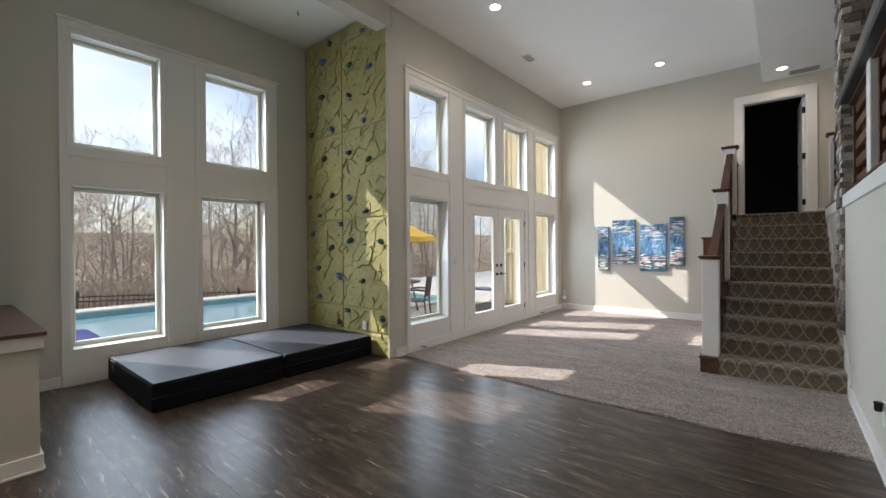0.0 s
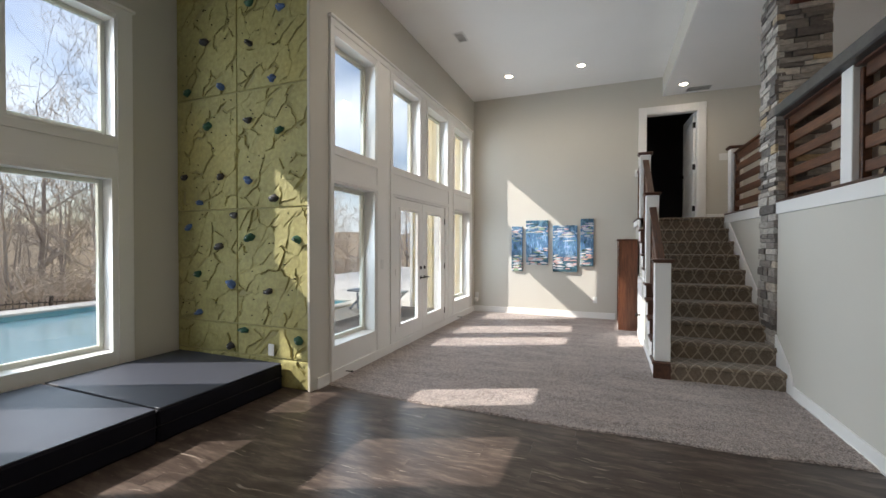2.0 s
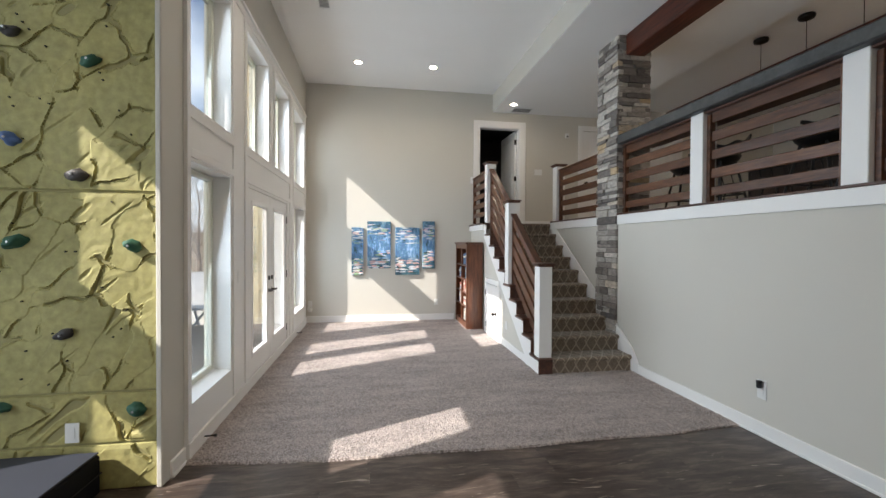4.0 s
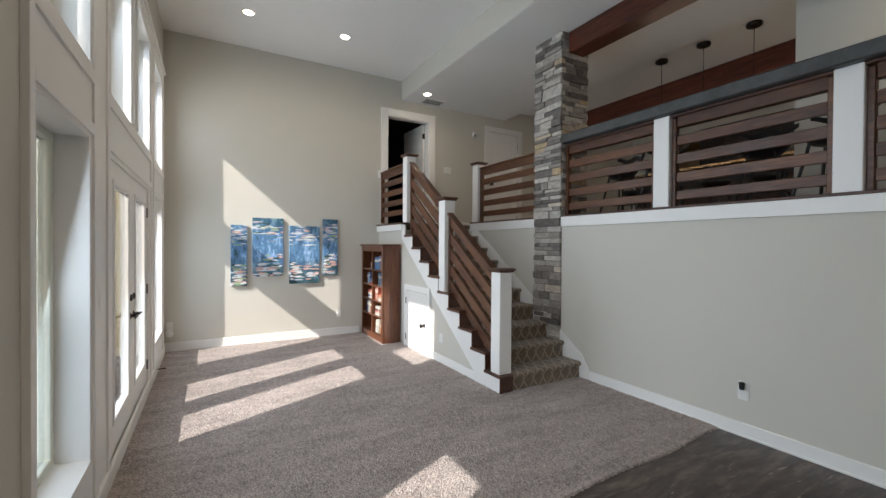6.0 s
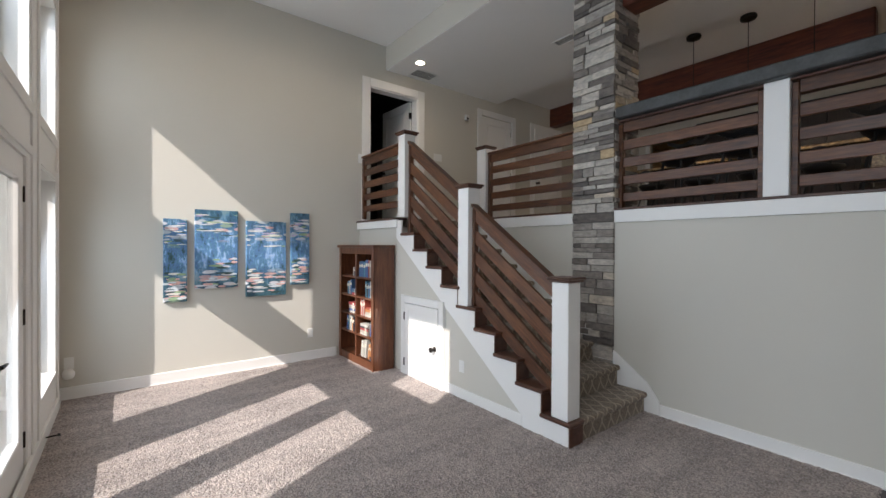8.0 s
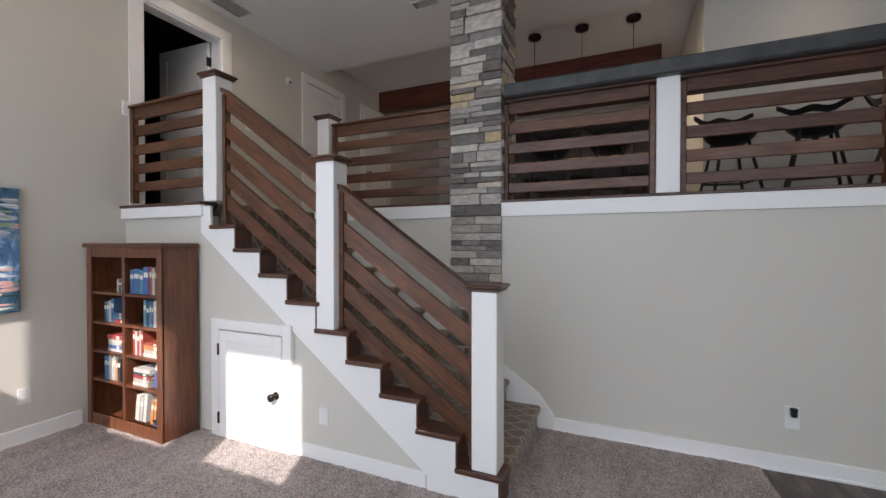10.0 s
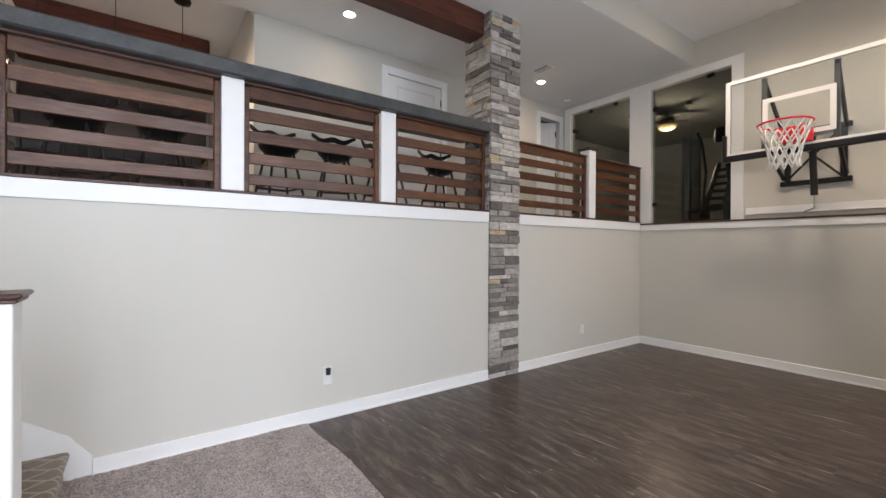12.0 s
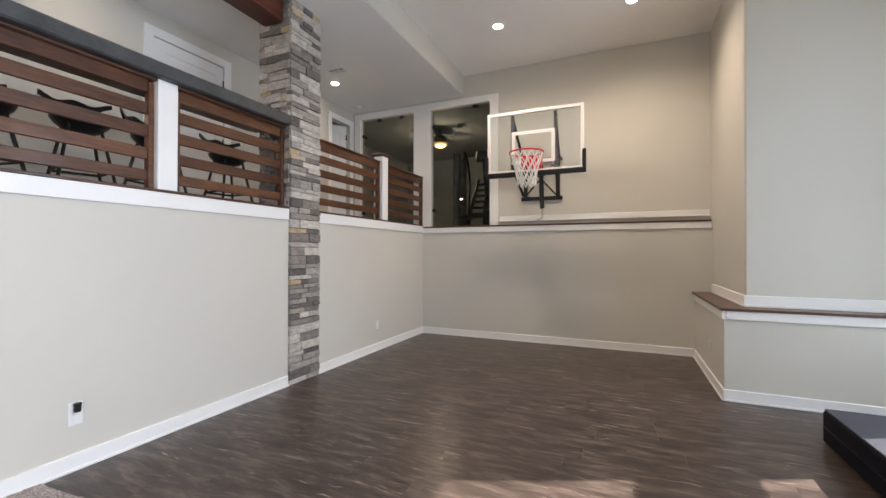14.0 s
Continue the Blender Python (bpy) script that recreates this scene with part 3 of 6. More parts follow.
add_box(bm, -5.71, -3.705, 0.59, 0.62, 0.785, 0.868, 0.003)
setting("trim", bm, TRIM, "white fascia board below the low ledge", "trim")
setting("trim", prism([(-3.655, YB), (-3.655, 0.635), (-5.72, 0.635), (-5.72, 0.4), (-3.905, 0.4), (-3.905, YB)], "z", 0.868, 0.892), STAIRWOOD, "dark timber top of the low ledge", "trim")
setting("trim", box(-0.715, -0.68, 7.99, YF, 1.755, 1.85, 0.003), TRIM, "white fascia at the stair landing", "trim")
setting("trim", box(-0.725, -0.56, 7.99, YF, 1.85, 1.875, 0.004), STAIRWOOD, "dark timber edge of the stair landing", "trim")

# joinery with windows: a white field with raised battens round each opening
def field(name, x, y0, y1, z1, holes, verts, horiz, label):
    bm = wall_bm("x", x - 0.002, x + 0.014, y0, y1, 0.0, z1, holes)
    for a, b, c, d in verts + horiz:
        add_box(bm, x + 0.012, x + 0.026, a, b, c, d, 0.002)
    add_box(bm, x - 0.002, x + 0.05, y0 - 0.02, y1 + 0.02, z1, z1 + 0.028, 0.004)
    add_box(bm, x + 0.012, x + 0.034, y0, y1, 0.0, 0.12, 0.003)
    return setting(name, bm, TRIM, label, "trim")


V = [(4.10, 4.155, 0.12, 3.79), (5.02, 5.1, 0.12, 3.72), (5.36, 5.43, 0.12, 3.72), (6.33, 6.39, 2.5, 3.72), (6.52, 6.58, 2.5, 3.72), (7.49, 7.56, 0.12, 3.72), (7.735, 7.8, 0.12, 3.72), (8.77, 8.855, 0.12, 3.79)]
Hh = [(4.155, 8.77, 3.72, 3.79), (4.155, 5.02, 2.385, 2.46), (5.43, 7.49, 2.385, 2.46), (7.8, 8.77, 2.385, 2.46), (4.155, 5.02, 2.11, 2.17), (5.43, 7.49, 2.11, 2.17), (7.8, 8.77, 2.11, 2.17)]
field("trim_west_joinery", XD, 4.10, 8.855, 3.79, WIN_U + WIN_L + [DOORS], V, Hh, "white panelled joinery round the tall windows and doors")
V = [(0.98, 1.055, 0.12, 3.8), (1.93, 2.0, 0.12, 3.73), (2.25, 2.3, 0.12, 3.73), (3.2, 3.34, 0.12, 3.8)]
Hh = [(1.055, 3.2, 3.73, 3.8), (1.055, 1.93, 2.4, 2.48), (2.3, 3.2, 2.4, 2.48), (1.055, 1.93, 2.12, 2.18), (2.3, 3.2, 2.12, 2.18), (2.0, 2.25, 2.26, 2.33)]
field("trim_alcove_joinery", XW, 0.98, 3.34, 3.8, WIN_A, V, Hh, "white panelled joinery round the alcove windows")

def window(count, x, hole, group):
    """A fixed sash set near the outer face, with white reveals and a sloped sill."""
    y0, y1, z0, z1 = hole
    w = thing("window_%d" % count, (x - 0.15, (y0 + y1) / 2, z0), "white framed fixed window with clear glass", "window", group, "structure")
    bm = box(x - 0.2, x + 0.012, y0, y0 + 0.012, z0, z1, 0)
    add_box(bm, x - 0.2, x + 0.012, y1 - 0.012, y1, z0, z1)
    add_box(bm, x - 0.2, x + 0.012, y0 + 0.012, y1 - 0.012, z1 - 0.012, z1)
    part("window_reveal", bm, TRIM, w)
    part("window_sill", prism([(x - 0.2, z0), (x + 0.018, z0), (x + 0.018, z0 + 0.012), (x - 0.2, z0 + 0.03)], "y", y0 + 0.0125, y1 - 0.0125), TRIM, w)
    bm = bmesh.new()
    for a, b, c, d in ((y0 + 0.013, y0 + 0.055, z0 + 0.02, z1 - 0.013), (y1 - 0.055, y1 - 0.013, z0 + 0.02, z1 - 0.013), (y0 + 0.055, y1 - 0.055, z0 + 0.02, z0 + 0.07), (y0 + 0.055, y1 - 0.055, z1 - 0.055, z1 - 0.013)):
        add_box(bm, x - 0.185, x - 0.13, a, b, c, d, 0.006)
    part("window_frame", bm, WIN, w)
    g = part("pane", box(x - 0.162, x - 0.156, y0 + 0.05, y1 - 0.05, z0 + 0.065, z1 - 0.05, 0), GLASS, w)
    g.visible_shadow = False
    return w


for i, h in enumerate(WIN_U + WIN_L):
    window(i + 1, XD, h, "windows of the tall wall")
for i, h in enumerate(WIN_A):
    window(i + 7, XW, h, "windows of the alcove")


# a pair of full-glass doors
def glass_door(n, y0, y1, hinge):
    d = thing("door_%d" % n, (XD - 0.03, (y0 + y1) / 2, 0.02), "closed white full-glass garden door", "door", "garden doors", "structure")
    bm = wall_bm("x", XD - 0.045, XD - 0.002, y0, y1, 0.03, 2.075, [(y0 + 0.155, y1 - 0.155, 0.31, 1.94)])
    part("door_leaf", bm, TRIM, d)
    bm = bmesh.new()
    a, b = y0 + 0.155, y1 - 0.155
    for p, q, r, s in ((a - 0.02, a + 0.02, 0.29, 1.96), (b - 0.02, b + 0.02, 0.29, 1.96), (a + 0.02, b - 0.02, 0.29, 0.33), (a + 0.02, b - 0.02, 1.92, 1.96)):
        add_box(bm, XD - 0.05, XD + 0.006, p, q, r, s, 0.006)
    part("glazing_bead", bm, TRIM, d)
    g = part("pane", box(XD - 0.027, XD - 0.021, a, b, 0.31, 1.94, 0), GLASS, d)
    g.visible_shadow = False
    hy = y1 - 0.004 if hinge > 0 else y0 + 0.004
    for z in (0.28, 1.06, 1.84):
        part("hinge", box(XD - 0.004, XD + 0.008, hy - 0.012, hy + 0.012, z - 0.05, z + 0.05, 0.003), BRONZE if hinge > 0 else STEEL, d, "dark hinge")
    ky = y0 + 0.065 if hinge > 0 else y1 - 0.065
    k = part("door_handle", lathe([(0.027, -0.006), (0.027, 0.004), (0.012, 0.008), (0.012, 0.045)], (0, 0, 0), 14), BRONZE, d, "dark lever handle")
    k.matrix_local = pose(XD - 0.002 - d.location.x, ky - d.location.y, 0.93 - d.location.z, 0, 90, 0)
    k.data.transform(Matrix.Translation(base_of(d)))
    part("lever", tube([(XD + 0.042, ky, 0.93), (XD + 0.047, ky + 0.03 * hinge, 0.932), (XD + 0.045, ky + 0.11 * hinge, 0.925)], [0.011, 0.01, 0.007], 8), BRONZE, d)
    k2 = part("deadbolt", lathe([(0.027, -0.006), (0.027, 0.01), (0.02, 0.016)], (0, 0, 0), 14), BRONZE, d)
    k2.matrix_local = pose(XD - 0.002 - d.location.x, ky - d.location.y, 1.08 - d.location.z, 0, 90, 0)
    k2.data.transform(Matrix.Translation(base_of(d)))


glass_door(1, 5.515, 6.422, -1)
glass_door(2, 6.428, 7.355, 1)
bm = box(XD - 0.2, XD + 0.012, 5.49, 5.512, 0, 2.09, 0)
add_box(bm, XD - 0.2, XD + 0.012, 7.358, 7.38, 0, 2.09)
add_box(bm, XD - 0.2, XD + 0.012, 5.512, 7.358, 2.078, 2.09)
setting("trim_door_frame", bm, TRIM, "white frame of the garden doors", "trim")
setting("trim_threshold", box(XD - 0.2, XD + 0.02, 5.512, 7.358, 0.0, 0.028, 0.004), BRONZE, "dark metal door threshold", "trim")


# inner doors with white casings
def casing(x0, x1, z0, z1, y, face, w=0.1):
    """Casing round an opening in a wall across y; face is the way it looks."""
    bm = box(x0 - w, x0 + 0.004, y, y + 0.02 * face, z0, z1 + w, 0.004)
    add_box(bm, x1 - 0.004, x1 + w, y, y + 0.02 * face, z0, z1 + w, 0.004)
    add_box(bm, x0 + 0.004, x1 - 0.004, y, y + 0.02 * face, z1 - 0.004, z1 + w, 0.004)
    return bm


def panel_door_leaf(w, h):
    """A two-panel leaf in its own plane, hinged at the origin, along +x."""
    bm = wall_bm("y", -0.02, 0.02, 0, w, 0, h, [(0.12, w - 0.12, 0.24, h * 0.45), (0.12, w - 0.12, h * 0.45 + 0.14, h - 0.13)])
    for a, b in ((0.24, h * 0.45), (h * 0.45 + 0.14, h - 0.13)):
        add_box(bm, 0.12, w - 0.12, -0.009, 0.009, a, b)
        add_box(bm, 0.16, w - 0.16, -0.014, 0.014, a + 0.04, b - 0.04, 0.004)
    return bm


def inner_door(n, m, w, h, label, knob_side=1, hinge=STEEL):
    d = thing("door_%d" % n, (0, 0, 0), label, "door", "", "structure")
    part("door_leaf", panel_door_leaf(w, h), TRIM, d)
    for z in (0.22, h / 2, h - 0.22):
        part("hinge", box(-0.012, 0.012, -0.026, 0.026, z - 0.05, z + 0.05, 0.003), hinge, d)
    for s in (-1, 1):
        k = part("door_knob", lathe([(0.026, 0), (0.026, 0.006), (0.01, 0.012), (0.012, 0.035), (0.028, 0.05), (0.026, 0.066), (0.012, 0.072)], (0, 0, 0), 16), BRONZE, d, "dark bronze knob", True)
        k.matrix_local = pose(w - 0.06, 0.02 * s, h * 0.46, -90 * s, 0, 0)
    d.matrix_basis = m
    return d


bm = casing(-0.522, 0.323, PLAT, 3.85, YF, -1, 0.12)
add_box(bm, -0.526, -0.522 + 0.02, YF, YF + 0.14, PLAT, 3.85)
add_box(bm, 0.303, 0.327, YF, YF + 0.14, PLAT, 3.85)
add_box(bm, -0.502, 0.303, YF, YF + 0.14, 3.83, 3.854)
setting("trim_upper_door", bm, TRIM, "white casing of the upper doorway", "trim")
inner_door(3, pose(0.285, YF + 0.155, PLAT + 0.02, 0, 0, 93), 0.79, 1.95, "white panelled door standing open into a dark room", hinge=BRONZE)
bm = casing(1.69, 2.47, PLAT, 3.87, YF, -1)
setting("trim_hall_door", bm, TRIM, "white casing of the hall door", "trim")
inner_door(4, pose(2.46, YF + 0.03, PLAT + 0.01, 0, 0, 180), 0.76, 1.99, "closed white panelled hall door")
bm = casing(3.1, 3.9, PLAT, 3.87, YF, -1)
setting("trim_pantry_door", bm, TRIM, "white casing of the pantry door", "trim")
inner_door(5, pose(3.9, YF - 0.02, PLAT + 0.01, 0, 0, 180), 0.8, 2.0, "closed white panelled pantry door")


def casing_x(y0, y1, z0, z1, x, w=0.1):
    bm = box(x - 0.02, x, y0 - w, y0 + 0.004, z0, z1 + w, 0.004)
    add_box(bm, x - 0.02, x, y1 - 0.004, y1 + w, z0, z1 + w, 0.004)
    add_box(bm, x - 0.02, x, y0 + 0.004, y1 - 0.004, z1 - 0.004, z1 + w, 0.004)
    return bm


setting("trim_bar_door", casing_x(1.505, 2.415, PLAT, 3.88, 2.08), TRIM, "white casing of the bar door", "trim")
inner_door(6, pose(2.105, 1.51, PLAT + 0.01, 0, 0, 90), 0.9, 2.0, "closed white panelled door behind the bar", hinge=BRONZE)
setting("trim_side_door", casing_x(-1.25, -0.70, PLAT, 3.88, 2.08), TRIM, "white casing of the side door", "trim")
inner_door(7, pose(2.16, -1.235, PLAT + 0.01, 0, 0, 52), 0.53, 2.0, "white panelled side door standing ajar", hinge=BRONZE)
bm = casing_x(7.3, 8.3, PLAT, 3.9, 6.3)
setting("trim_kitchen_doorway", bm, TRIM, "white casing of the kitchen doorway", "trim")

# glazed wall of the exercise room
bm = wall_bm("y", -1.36, -1.335, -0.87, 2.02, 1.875, 4.1, GLASS_HOLES)
setting("trim_glass_wall", bm, TRIM, "white casing round the glass wall", "trim")
for i, (x0, x1, z0, z1) in enumerate(GLASS_HOLES):
    g = thing("glass_panel", ((x0 + x1) / 2, -1.42, z0), "frameless tinted glass panel with black clips", "glass panel", "glass wall of the exercise room")
    xm = x0 + (x1 - x0) * (0.52 if i == 0 else 0.93)
    for a, b in ((x0 + 0.004, xm - 0.004), (xm + 0.004, x1 - 0.004)):
        p = part("pane", box(a, b, -1.426, -1.414, z0 + 0.01, z1 - 0.01, 0), TINTGLASS, g)
        p.visible_shadow = False
    for cx, cz in ((x0 + 0.03, z1 - 0.3), (x1 - 0.03, z1 - 0.3), (x0 + 0.03, z0 + 0.3), (x0 + 0.3, z1 - 0.03), (xm - 0.3, z1 - 0.03), (xm, z1 - 0.33), (x1 - 0.03, z0 + 0.3)):
        part("clip", box(cx - 0.035, cx + 0.035, -1.435, -1.405, cz - 0.03, cz + 0.03, 0.004), BLACK, g)

# stairs
N, RISE, RUN, Y0 = 10, PLAT / 10, 0.2645, 5.525
SX0, SX1 = -0.535, XR - 0.016
stair = thing("staircase", ((SX0 + SX1) / 2, Y0, 0), "straight stair with trellis carpet, dark timber tread ends and white stringer", "staircase", kind="structure")
for k in range(N):
    y, z = Y0 + k * RUN, RISE * (k + 1)
    y1 = YF if k == N - 1 else y + RUN + 0.03
    bm = prism([(y, z - RISE - 0.001 if k else 0.0), (y, z - 0.045), (y - 0.022, z - 0.04), (y - 0.03, z - 0.02), (y - 0.024, z - 0.002), (y - 0.008, z + 0.006), (y1, z + 0.006), (y1, z - RISE - 0.001 if k else 0.0)], "x", SX0, SX1)
    part("carpeted_step", bm, TRELLIS, stair, "carpeted step with a rounded nose")
    if k < N - 1:
        bm = box(-0.715, SX0 - 0.001, y - 0.035, y + RUN + 0.0, z - 0.024, z + 0.008, 0.007)
        part("tread_end", bm, STAIRWOOD, stair, "dark stained tread end")
        part("riser_end", box(-0.692, SX0 - 0.001, y - 0.012, y + 0.006, z - RISE + 0.009, z - 0.025, 0.003), STAIRWOOD, stair, "dark stained riser end")
part("starting_block", box(-0.705, SX0 - 0.001, Y0 - 0.02, Y0 - 0.0125, 0.005, RISE - 0.025, 0), STAIRWOOD, stair)
# white stringer with a stepped top and a raked lower line over the painted wall
pts = [(Y0, 0.0)]
for k in range(N):
    pts += [(Y0 + k * RUN, RISE * (k + 1) - 0.025), (Y0 + (k + 1) * RUN, RISE * (k + 1) - 0.025)]
pts = pts[:-1] + [(8.02, RISE * N - 0.025), (8.02, 1.62), (5.98, 0.10), (5.98, 0.0)]
part("stringer", prism(pts, "x", -0.695, -0.675), TRIM, stair, "white painted stringer")
wallpts = [(5.98, 0.0), (5.98, 0.12), (7.97, 1.60), (8.0, 1.76), (YF, 1.76), (YF, 0.0)]
setting("wall_under_stair", prism(wallpts, "x", -0.674, -0.55), WALL, "greige painted wall under the stair")
setting("baseboard", box(-0.69, -0.674, 5.99, 7.1, 0, 0.11, 0.003), TRIM, "white painted skirting board", "baseboard")
# wall-side skirt that follows the slope
part("wall_skirt", prism([(5.39, 0.0), (5.39, 0.13), (5.50, 0.28), (7.80, 1.88), (7.80, 1.70), (5.6, 0.0)], "x", XR - 0.016, XR + 0.004), TRIM, stair, "white sloping skirt board")

# under-stair cupboard door
cd = thing("door_8", (-0.69, 7.418, 0.0), "small closed white cupboard door under the stair", "door", kind="structure")
part("door_leaf", box(-0.71, -0.672, 7.143, 7.793, 0.012, 0.85, 0.003), TRIM, cd)
bm = bmesh.new()
for a, b, c, d in ((7.143, 7.223, 0.012, 0.85), (7.713, 7.793, 0.012, 0.85), (7.223, 7.713, 0.77, 0.85), (7.223, 7.713, 0.012, 0.11)):
    add_box(bm, -0.716, -0.709, a, b, c, d, 0.002)
part("door_panel_frame", bm, TRIM, cd)
bm = bmesh.new()
for a, b, c, d in ((7.053, 7.136, 0, 0.94), (7.800, 7.883, 0, 0.94), (7.136, 7.800, 0.858, 0.94)):
    add_box(bm, -0.714, -0.672, a, b, c, d, 0.004)
part("door_casing", bm, TRIM, cd)
for z in (0.16, 0.70):
    part("hinge", box(-0.722, -0.71, 7.786, 7.808, z - 0.045, z + 0.045, 0.002), BRONZE, cd)
k = part("door_knob", lathe([(0.03, 0), (0.03, 0.006), (0.011, 0.012), (0.012, 0.03), (0.029, 0.044), (0.027, 0.062), (0.01, 0.068)], (0, 0, 0), 16), BRONZE, cd, "dark bronze knob", True)
k.matrix_local = pose(-0.716 - cd.location.x, 7.192 - cd.location.y, 0.42, 0, -90, 0)
k.data.transform(Matrix.Translation(base_of(cd)))


# posts and railings
def newel(x0, x1, y0, y1, z0, z1, cap=True):
    p = thing("newel_post", ((x0 + x1) / 2, (y0 + y1) / 2, z0), "square white newel post with a dark timber cap" if cap else "square white post under the bar top", "post", "railing posts")
    part("post_shaft", box(x0, x1, y0, y1, z0, z1, 0.005), TRIM, p)
    if cap:
        bm = box(x0 - 0.018, x1 + 0.018, y0 - 0.018, y1 + 0.018, z1, z1 + 0.018, 0.006)
        part("cap_moulding", bm, STAIRWOOD, p)
        bm = box(x0 - 0.033, x1 + 0.033, y0 - 0.033, y1 + 0.033, z1 + 0.018, z1 + 0.04, 0.009)
        part("cap", bm, STAIRWOOD, p, "dark stained cap")
    return p


NX0, NX1 = -0.69, -0.535
newel(NX0, NX1, 5.535, 5.69, RISE + 0.008, 1.25)
newel(NX0, NX1, 6.69, 6.845, 5 * RISE - 0.03, 2.1)
newel(NX0, NX1, 7.845, 8.0, PLAT + 0.015, 2.87)
newel(0.49, 0.645, 7.69, 7.845, 1.905, 2.84)
newel(0.49, 0.645, -0.065, 0.09, 1.905, 2.86)
newel(0.49, 0.645, 4.498, 4.655, 1.905, 2.765, False)
newel(0.49, 0.645, 3.165, 3.322, 1.905, 2.765, False)


def level_rail(x, y0, y1, top, end0=True, end1=True, handrail=True, label="level railing of dark timber boards"):
    r = thing("railing", (x, (y0 + y1) / 2, 1.905), label, "railing", "board railings")
    for e, a in ((end0, y0 + 0.002), (end1, y1 - 0.042)):
        if e:
            part("end_stile", box(x - 0.03, x + 0.03, a, a + 0.04, 1.907, top - 0.03, 0.004), RAIL, r)
    for k, (drop, h) in enumerate(((0.0, 0.11), (0.19, 0.092), (0.363, 0.09), (0.538, 0.088), (0.708, 0.082))):
        z1 = top - drop - (0.022 if handrail and k == 0 else 0)
        part("rail_board", box(x - 0.014, x + 0.014, y0 + 0.043, y1 - 0.043, z1 - h, z1, 0.004), RAIL, r)
    if handrail:
        part("handrail", box(x - 0.045, x + 0.045, y0 + 0.001, y1 - 0.001, top - 0.024, top, 0.006), RAIL, r)
    return r


level_rail(0.56, 4.656, 5.835, 2.762, handrail=False, label="dark timber boards between post and stone column")
level_rail(0.56, 3.323, 4.497, 2.762, handrail=False, label="dark timber boards between two white posts")
level_rail(0.56, 1.985, 3.164, 2.762, handrail=False, label="dark timber boards beside the stone column")
level_rail(0.56, 0.092, 1.52, 2.785)
level_rail(0.56, -1.33, -0.067, 2.785)
level_rail(0.56, 6.30, 7.688, 2.785)
level_rail(-0.62, 8.002, YF - 0.02, 2.80)
setting("trim_rail_block", box(-0.70, -0.56, YF - 0.021, YF - 0.001, 2.71, 2.84, 0.004), TRIM, "white wall block behind the landing rail", "trim")


def sloped_rail(y0, y1, z0):
    """Boards that follow the stair between two newels; z0 is the top at y0."""
    s = RISE / RUN
    x = -0.61
    r = thing("railing", (x, (y0 + y1) / 2, z0 - 0.9), "sloping stair railing of dark timber boards", "railing", "board railings")
    for drop, h in ((0.01, 0.138), (0.234, 0.13), (0.43, 0.13), (0.626, 0.13), (0.824, 0.124)):
        t = z0 - drop
        bm = prism([(y0, t - h), (y1, t - h + s * (y1 - y0)), (y1, t + s * (y1 - y0)), (y0, t)], "x", x - 0.014, x + 0.014)
        part("rail_board", bm, RAILSLOPE, r)
    bm = prism([(y0, z0 - 0.022), (y1, z0 - 0.022 + s * (y1 - y0)), (y1, z0 + 0.008 + s * (y1 - y0)), (y0, z0 + 0.008)], "x", x - 0.042, x + 0.042)
    part("handrail", bm, RAILSLOPE, r)
    zb = lambda y: RISE * (math.floor((y - Y0 + 0.02) / RUN) + 1) + 0.008
    for a in (y0, y1 - 0.035):
        zt = z0 - 0.02 + s * (a - y0)
        part("end_stile", box(x - 0.028, x + 0.028, a + 0.001, a + 0.034, zb(a + 0.03), zt, 0.003), RAIL, r)
    return r


sloped_rail(5.692, 6.688, 1.235)
sloped_rail(6.847, 7.843, 2.08)

# stone columns, laid in uneven courses
STONE_MESHES = []
for v in range(8):
    bm = bmesh.new()
    bmesh.ops.create_cube(bm, size=1.0)
    bmesh.ops.subdivide_edges(bm, edges=bm.edges, cuts=1, use_grid_fill=True)
    for q in bm.verts:
        if abs(q.co.x) > 0.3:
            q.co.x += 0.10 * noise.noise(q.co * 1.7 + Vector((v * 9.1, 0, 0)))
        q.co.y *= 1 - 0.02 * random.random()
        q.co.z *= 1 - 0.06 * random.random()
    STONE_MESHES.append(mesh_of("stone", bm, STONE))


def stones(parent, face, a0, a1, at, z0, z1, rng, depth=0.07):
    """One face of a column: stones of uneven height and length; face x or y, at is the face's place, outward is the sign."""
    sign, axis = face
    z = z0
    while z < z1 - 0.015:
        h = min(rng.choice((0.045, 0.055, 0.065, 0.075, 0.095)), z1 - z)
        if z1 - z - h < 0.03:
            h = z1 - z
        a = a0
        while a < a1 - 0.01:
            ln = rng.uniform(0.11, 0.34)
            if a1 - a - ln < 0.1:
                ln = a1 - a
            pr = rng.uniform(-0.012, 0.014)
            ob = new("stone", rng.choice(STONE_MESHES))
            ob.parent = parent
            c = Vector(parent.location)
            mid = at + sign * (pr - depth / 2)
            p = Vector((mid, a + ln / 2, z + h / 2)) if axis == "x" else Vector((a + ln / 2, mid, z + h / 2))
            ob.location = p - c
            ob.rotation_euler = (0, 0, (0 if sign > 0 else math.pi) + (math.pi / 2 if axis == "y" else 0))
            ob.scale = (depth, ln - 0.005, h - 0.005)
            a += ln
        z += h


